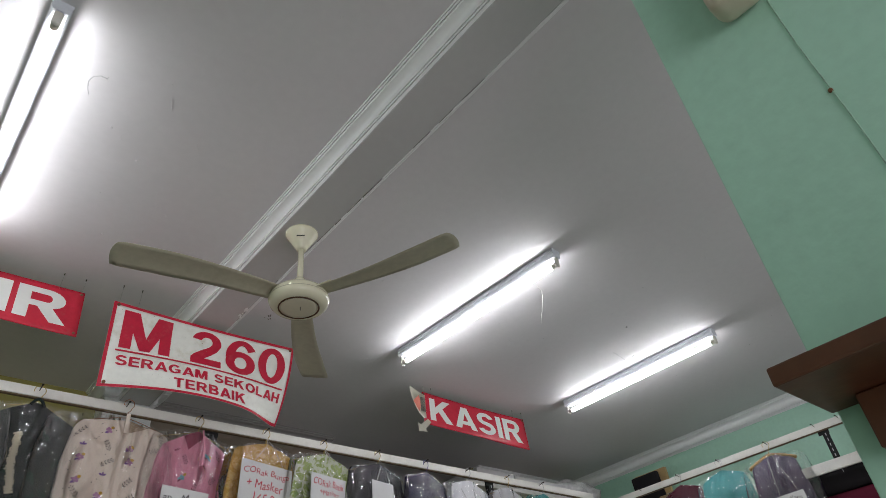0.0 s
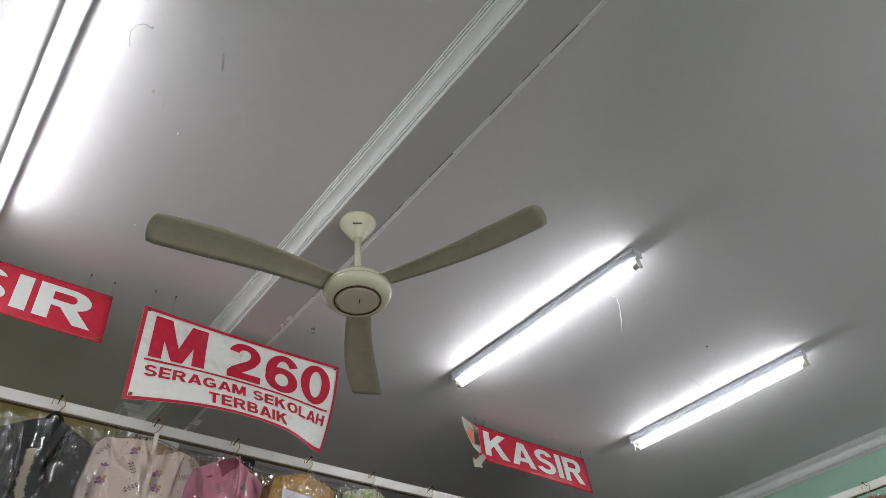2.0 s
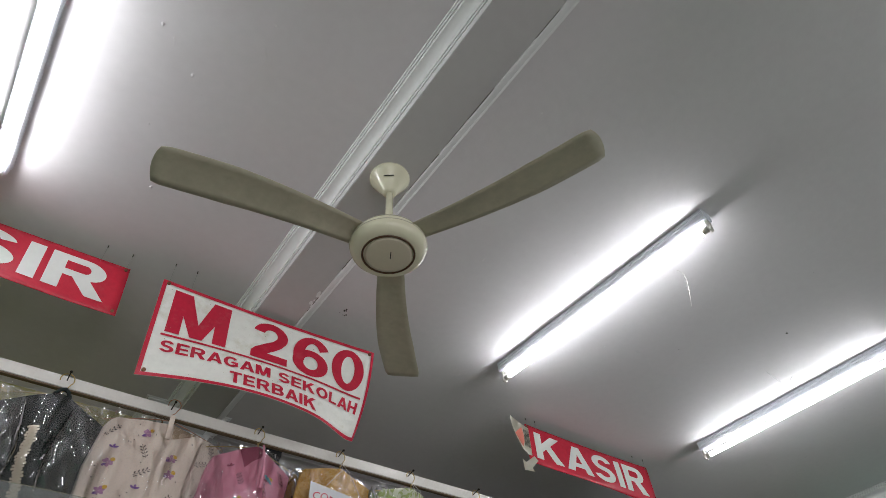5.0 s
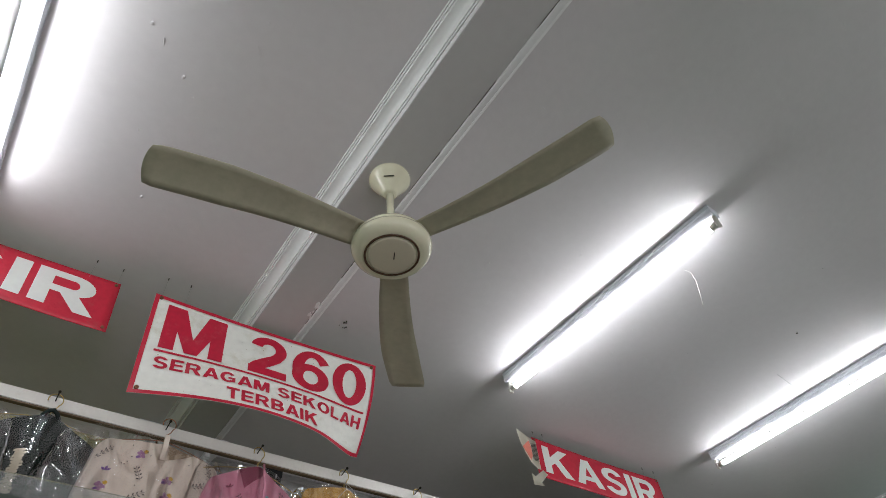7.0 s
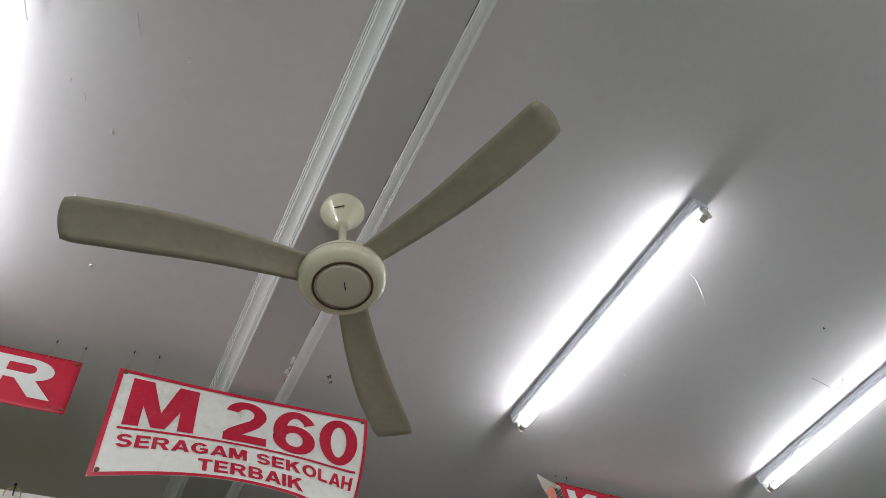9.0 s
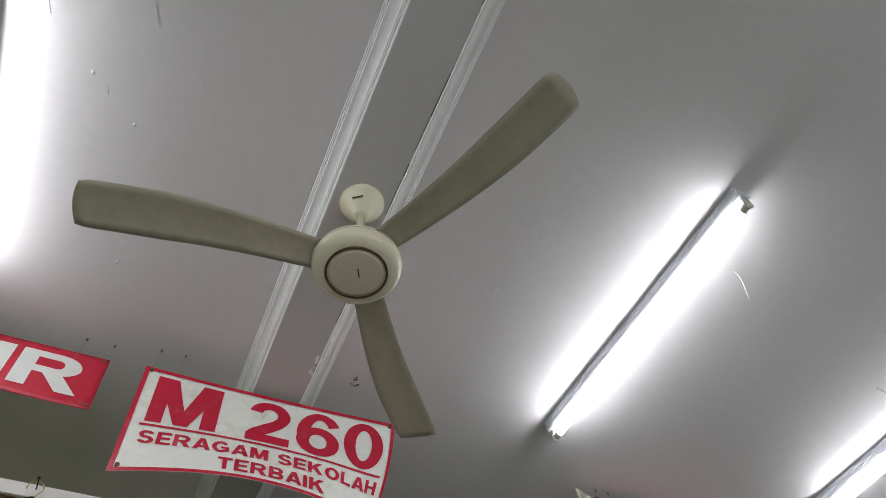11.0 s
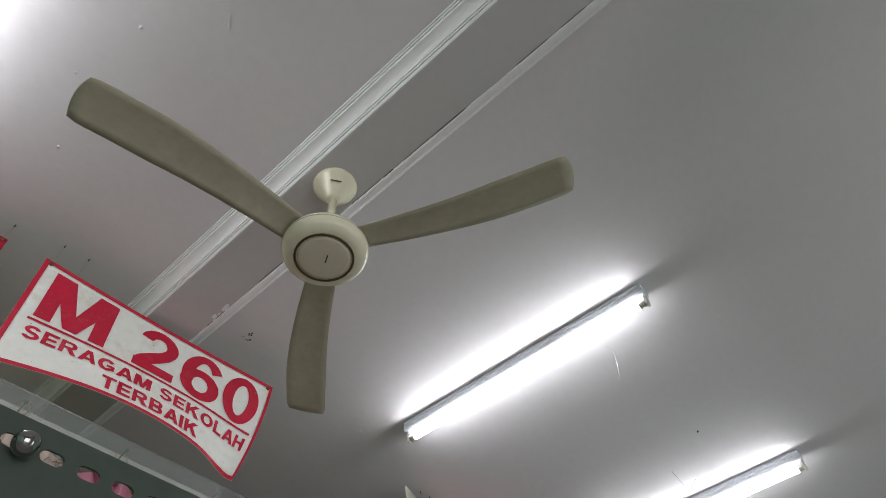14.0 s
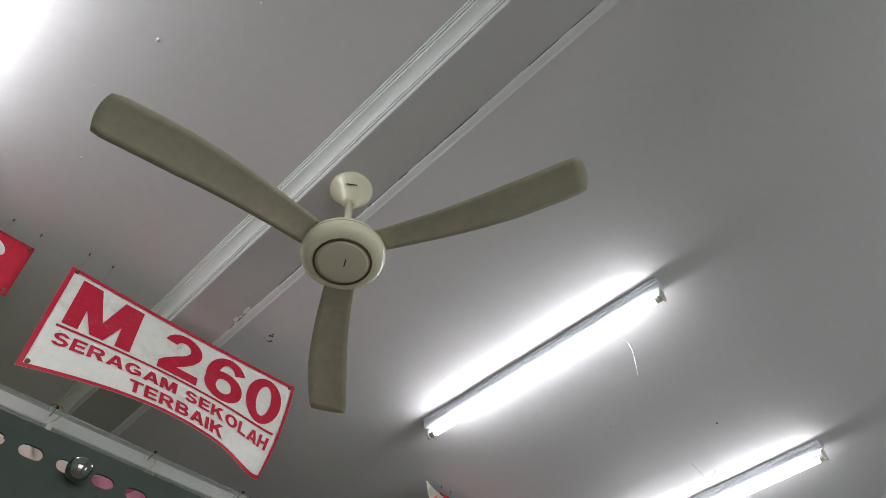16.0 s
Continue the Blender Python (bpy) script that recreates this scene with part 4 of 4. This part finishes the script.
part("placket", on_cloth(flat_rect(-0.008, 0.016, -0.75, 0.0), f, 0.215, 1.0, 0.0035), C_BEIGE, th, "buttoned front strip")

th, f = garment(spot(4), C_PINK, "pink blouse with tie neck and small flowers in bag", M_BRASS, 0.225, 1.0, 9, slope=0.115)
spots = [("flower", 0.055, -0.10), ("twig", -0.055, -0.13), ("twig", 0.105, -0.055), ("bud", -0.10, -0.07), ("twig", 0.08, -0.20), ("flower", -0.06, -0.22), ("twig", 0.0, -0.28), ("flower", 0.10, -0.30)]
flower_print(th, f, 0.20, 1.0, spots, {"petal": P_BLUE, "heart": P_YELLOW, "dark": C_DEEPPINK, "twig": P_TWIG}, 2)
bm = bmesh.new()
bm.faces.new([bm.verts.new(p) for p in ((-0.075, -0.002, 0), (0.030, 0.0, 0), (0.012, -0.045, 0), (-0.045, -0.085, 0))])
part("neck_lining", on_cloth(finer(bm, 0.02), f, 0.20, 1.0, 0.003), C_DEEPPINK, th, "deep pink neck lining")
part("tie", tube([(0.01, -0.03, -0.08), (0.006, -0.047, -0.12), (0.012, -0.052, -0.18), (0.008, -0.053, -0.26)], 0.005, 6), C_PINK, th, "twisted pink tie", True)
price_card(th, -0.055, -0.48, 0.235, 0.20, (("an", -0.105, -0.065, 0.035, 0.055), ("Motif", -0.015, 0.085, 0.035, 0.075), ("Tali", -0.05, 0.015, -0.02, 0.018)), M_BLACKINK, tilt=1, strings=False)

th, f = garment(spot(5), C_OCHRE, "ochre batik blouse in clear bag with price card", M_BRASS, 0.225, 1.0, 12)
price_card(th, -0.02, -0.33, 0.31, 0.25, (("CORak Bunga", -0.14, 0.135, 0.055, 0.095), ("+ Masker", -0.115, 0.10, -0.005, 0.038), ("165.000", -0.07, 0.115, -0.075, -0.025)), M_INK, tilt=2)

th, f = garment(spot(6), C_LIME, "lime and white batik blouse in bag with card", M_BRASS, 0.225, 1.0, 14)
price_card(th, -0.01, -0.305, 0.24, 0.18, (("CORak Batik", -0.105, 0.105, 0.03, 0.066), ("+Masker", -0.06, 0.07, -0.012, 0.014)), M_INK, tilt=2)
bm = bmesh.new()
for cx, cy in ((0.085, -0.055), (0.13, -0.12), (-0.12, -0.06)):
    for k in range(4):
        blob(bm, cx + 0.016 * math.cos(k * 1.5708 + 0.4), cy + 0.016 * math.sin(k * 1.5708 + 0.4), 0.014, 9)
tagged(part("flower_print", on_cloth(bm, f, 0.20, 1.0, 0.003), P_GREEN, th, "four-petal green flower print"), kind="stuff")

th, f = garment(spot(7), C_BLACK, "black garment in shiny clear plastic bag", M_BRASS, 0.225, 1.0, 16)
price_card(th, -0.02, -0.27, 0.17, 0.14, (), M_INK, tilt=1)
th, f = garment(spot(8), C_NAVY, "navy blue garment in clear bag on a blue hanger", M_BLUEWIRE, 0.195, 1.0, 18)
th, f = garment(spot(9), C_WHITE, "white shirt in clear plastic bag", M_STEEL, 0.225, 1.0, 20)
th, f = garment(spot(10), C_GREY, "pale grey garment in clear plastic bag", M_BRASS, 0.225, 1.0, 22)
th, f = garment(spot(11), C_TEAL, "turquoise garment in clear plastic bag", M_STEEL, 0.225, 1.0, 24)
th, f = garment(spot(0), C_GREY, "pale grey garment in clear plastic bag", M_STEEL, 0.225, 1.0, 26)


def side_spot(y, turn=-80):
    return pose(4.915 - 0.026, y, RZ + 0.001, 0, 0, turn)


th, f = garment(side_spot(1.80), C_PURPLE, "dusty purple top on wooden hanger in clear bag", M_BRASS, 0.172, 0.9, 31, True, wide=1.38)
price_card(th, 0.03, -0.43, 0.19, 0.13, (("Kaos", 0.0, 0.07, 0.015, 0.045),), M_BLACKINK, tilt=-3)
th, f = garment(side_spot(2.17), C_TEAL, "turquoise top in shiny clear plastic bag", M_STEEL, 0.19, 0.9, 33)
th, f = garment(side_spot(2.51), C_MAROON, "maroon top in clear plastic bag", M_STEEL, 0.18, 0.9, 35)

# ---- shelf and stock on the green wall ----
sh = base("wall_shelf", "white painted wall shelf behind the side rail", "shelf")
part("board", cube(5.36, X1 - 0.002, 0.5, 3.3, 2.84, 2.875, 0.002), M_WHITEPAINT, sh)
lb = base("side_board", "white painted board fixed across the slotted post", "board")
part("board", cube(4.905, 4.925, 0.4, 1.74, 2.70, 2.765, 0.002), M_WHITEPAINT, lb)
part("upright", cube(4.906, 4.924, 1.10, 1.14, 0, 2.699, 0.002), M_WHITEPAINT, lb, "white upright")
th = base("folded_clothes", "dark folded clothes stacked under the shelf", "clothes")
for k, (c, z) in enumerate(((C_BLACK, 2.60), (C_MAROON, 2.46), (C_BLACK, 2.32))):
    part("folded_piece", cube(5.02, X1 - 0.01, 1.18, 1.80, z, z + 0.135, 0.04, 4), c, th, "", True)
th2 = base("lower_shelf", "white painted lower wall shelf", "shelf")
part("board", cube(5.01, X1 - 0.002, 0.5, 3.3, 2.285, 2.318, 0.002), M_WHITEPAINT, th2)

th = base("display_case", "black padded case on a tan cardboard box", "box")
part("carton", cube(5.475, 5.51, 2.92, 3.24, 2.876, 3.285, 0.004), M_TAN, th, "tan cardboard box")
bm = cube(-0.012, 0.03, -0.135, 0.135, -0.15, 0.13, 0.018, 3)
bm.transform(pose(5.43, 3.10, 3.13, 0, -9, 0))
part("cushion", bm, C_BLACK, th, "black cloth face", True)
bm = cube(5.395, 5.41, 2.90, 3.0, 2.877, 3.04, 0.003)
part("flap", bm, M_TAN, th, "bent tan cardboard flap")

# ---- cartons at the end of the long rail ----
sh = base("wall_shelf", "white painted high shelf behind the long rail", "shelf")
part("board", cube(3.55, 5.55, 3.40, Y1 - 0.002, 3.04, 3.07, 0.002), M_WHITEPAINT, sh)
for x0, x1, y0, y1, z0, z1 in ((3.68, 4.05, 3.44, 3.8, 3.071, 3.14), (3.72, 4.12, 3.45, 3.85, 3.141, 3.20), (4.13, 4.75, 3.45, 3.85, 3.071, 3.19)):
    th = tagged(ob_from("carton", cube(x0, x1, y0, y1, z0, z1, 0.003), M_PAPER), "flat white cardboard carton on the high shelf", "box", "white cartons")
bm = bmesh.new()
bmesh.ops.create_icosphere(bm, subdivisions=4, radius=1)
for v in bm.verts:
    n = noise.noise(v.co * 2.1) * 0.25 + noise.noise(v.co * 6) * 0.12
    v.co *= 1 + n
    v.co = Vector((v.co.x * 0.36, v.co.y * 0.18, max(-0.10, v.co.z * 0.12)))
bm.transform(Matrix.Translation((5.0, 3.62, 3.175)))
M_POLY = mat("milky_plastic", (0.66, 0.66, 0.66), 0.2, var=0.2, scale=12, fine=40, bump=0.3)
tagged(ob_from("plastic_bundle", bm, M_POLY, True), "crumpled clear plastic bundle on the high shelf", "plastic bag")

# ---- projecting wall: cable, holder, shelf board ----
PX = 1.20
th = base("wall_cable", "thin painted cable with rusty clip on green wall", "cable")
part("cable", tube([(PX - 0.0022, 0.074 + 0.0015 * math.sin(k * 0.9), 1.9 + k * 0.0605) for k in range(12)], 0.001, 6), M_CABLE, th, "", True)
bm = cube(PX - 0.005, PX + 0.001, 0.072, 0.079, 2.312, 2.319, 0.002)
part("clip", bm, M_RUST, th, "rusty cable clip")

th = base("wall_holder", "white rounded plastic holder on the green wall", "holder")
bm = cube(PX - 0.075, PX - 0.0005, 0.062, 0.152, 2.562, 2.80, 0.024, 4)
part("body", bm, M_CAP, th, "", True)
# solid black block: the shade inside the holder, put in as colour
part("opening", cube(PX - 0.0765, PX - 0.03, 0.078, 0.137, 2.62, 2.79, 0.004), M_BLACK, th, "black block standing for the shade in the opening")

th = base("wooden_wall_shelf", "brown varnished wooden shelf board on the green wall", "shelf")
part("board", cube(1.034, PX - 0.001, -0.5, 0.285, 1.868, 1.892, 0.003), M_WOOD, th, "brown varnished board")
part("cleat", cube(PX - 0.045, PX - 0.001, -0.5, 0.24, 1.80, 1.867, 0.002), M_WOOD, th, "wooden cleat")

# ---- slotted rack close to the eye ----
def slotted_plate(x0, n, pitch, z0, z1, y, slot, r):
    """A plate with real oblong slots along x."""
    bm = bmesh.new()
    zc = (z0 + z1) / 2 + 0.0085
    for i in range(n):
        a = x0 + i * pitch
        outer = [bm.verts.new(p) for p in ((a, y, z0), (a + pitch, y, z0), (a + pitch, y, z1), (a, y, z1))]
        cx = a + pitch / 2
        ring = []
        for k in range(6):
            t = -math.pi / 2 + k * math.pi / 5
            ring.append(bm.verts.new((cx + slot / 2 - r + r * math.cos(t), y, zc + r * math.sin(t))))
        for k in range(6):
            t = math.pi / 2 + k * math.pi / 5
            ring.append(bm.verts.new((cx - slot / 2 + r + r * math.cos(t), y, zc + r * math.sin(t))))
        es = [bm.edges.new((outer[k], outer[(k + 1) % 4])) for k in range(4)]
        es += [bm.edges.new((ring[k], ring[(k + 1) % 12])) for k in range(12)]
        bmesh.ops.triangle_fill(bm, edges=es, use_beauty=True, use_dissolve=False)
    bmesh.ops.remove_doubles(bm, verts=bm.verts, dist=0.00005)
    bm.normal_update()
    bmesh.ops.solidify(bm, geom=bm.faces[:], thickness=0.0018)
    bmesh.ops.recalc_face_normals(bm, faces=bm.faces)
    return bm


th = base("slotted_rack", "grey-green slotted steel rack with a clear sheet", "rack")
YB, ZB = 1.520, 1.874
part("front_bar", slotted_plate(-0.52975, 74, 0.0265, ZB - 0.031, ZB + 0.026, YB, 0.0172, 0.0048), M_ANGLE, th, "slotted grey-green steel bar")
part("flange", cube(-0.53, 1.434, YB + 0.002, YB + 0.036, ZB - 0.031, ZB - 0.0292), M_ANGLE, th)
part("clear_sheet", cube(-0.53, 1.434, YB + 0.003, YB + 0.0045, ZB + 0.0263, ZB + 0.046), M_SHEET, th, "upright clear plastic strip")
part("knob", lathe([(0, -0.0088)] + [(0.0088 * math.sin(k * math.pi / 14), -0.0088 * math.cos(k * math.pi / 14)) for k in range(1, 14)] + [(0, 0.0088)], 28), M_CHROME, th, "round chrome knob", True).matrix_basis = pose(0.8135, YB - 0.0095, ZB + 0.002)
for x in (-0.53, 1.40):
    part("leg", cube(x, x + 0.036, YB + 0.0025, YB + 0.005, 0, ZB + 0.022), M_ANGLE, th, "slotted steel upright")

# ---- small marks on the ceiling ----
th = base("ceiling_twine", "short white string hanging from the ceiling", "string")
part("string", tube([(2.706, 1.794, CEIL), (2.712, 1.785, CEIL - 0.010), (2.708, 1.775, 3.465), (2.690, 1.765, 3.41), (2.655, 1.757, 3.33), (2.605, 1.75, 3.215)], 0.0011, 6), M_TWINE, th, "", True)
th = base("ceiling_hook", "bent grey wire hook fixed in the ceiling", "hook")
part("wire", tube([(0.436, 1.71, CEIL + 0.005), (0.436, 1.71, CEIL - 0.012), (0.415, 1.705, CEIL - 0.016), (0.395, 1.72, CEIL - 0.017), (0.388, 1.75, CEIL - 0.017), (0.395, 1.78, CEIL - 0.018), (0.405, 1.795, CEIL - 0.03)], 0.0016, 6), M_STEEL, th, "", True)
th = base("ceiling_wire", "thin loose wire ends at the ceiling lamp", "wire")
part("wire", tube([(3.72, 2.05, CEIL - 0.001), (3.78, 2.055, CEIL - 0.004), (3.866, 2.06, CEIL - 0.02), (3.87, 2.03, CEIL - 0.03), (3.855, 1.99, CEIL - 0.012)], 0.0014, 5), M_STEEL, th, "", True)
th = base("ceiling_wire", "thin loose white wire on the lamp channel", "wire")
part("wire", tube([(3.99, 2.60, CEIL - 0.03), (3.975, 2.55, CEIL - 0.05), (4.0, 2.48, CEIL - 0.045), (3.985, 2.40, CEIL - 0.03), (4.0, 2.33, CEIL - 0.045)], 0.0016, 5), M_TWINE, th, "", True)
bm = bmesh.new()
rnd = random.Random(8)
marks = [(0.654, 2.045, 0.006), (0.691, 2.56, 0.0055), (0.60, 2.30, 0.004), (0.80, 1.75, 0.004), (0.52, 1.93, 0.006), (0.62, 1.62, 0.004)] + [(rnd.uniform(0.4, 5.2), rnd.uniform(0.3, 3.2), rnd.uniform(0.0015, 0.004)) for _ in range(46)]
for x, y, r in marks:
    bmesh.ops.create_icosphere(bm, subdivisions=1, radius=r, matrix=Matrix.Translation((x, y, CEIL)) @ Matrix.Diagonal((1, 1.3, 0.6, 1)))
for x, y, a, n in ((0.653, 1.704, 70, 9), (2.03, 1.385, 20, 5), (0.814, 1.853, 60, 6), (0.567, 1.971, 75, 4), (3.0, 2.3, 15, 5), (1.95, 2.2, 100, 4), (3.3, 1.1, 30, 6)):
    for k in range(n):
        bmesh.ops.create_icosphere(bm, subdivisions=1, radius=rnd.uniform(0.0025, 0.0045), matrix=Matrix.Translation((x + (k - n / 2) * 0.0065 * math.cos(radians(a)), y + (k - n / 2) * 0.0065 * math.sin(radians(a)), CEIL)) @ Matrix.Rotation(radians(a), 4, "Z") @ Matrix.Diagonal((1.6, 0.5, 0.5, 1)))
tagged(ob_from("paint_bumps", bm, M_CEIL, True), "small paint lumps on the ceiling", "paint bumps", kind="stuff")
bm = bmesh.new()
for x, y, r in [(3.523, 1.795, 0.006), (3.515, 1.79, 0.003)] + [(1.63 + rnd.uniform(-0.02, 0.02), 2.80 + rnd.uniform(-0.03, 0.03), rnd.uniform(0.002, 0.005)) for _ in range(9)] + [(rnd.uniform(2, 5), rnd.uniform(0.6, 3), 0.0018) for _ in range(10)]:
    bmesh.ops.create_icosphere(bm, subdivisions=1, radius=r, matrix=Matrix.Translation((x, y, CEIL)) @ Matrix.Diagonal((1, 1, 0.5, 1)))
tagged(ob_from("nail_specks", bm, M_NAIL), "dark nail heads and specks on the ceiling", "nails", kind="stuff")
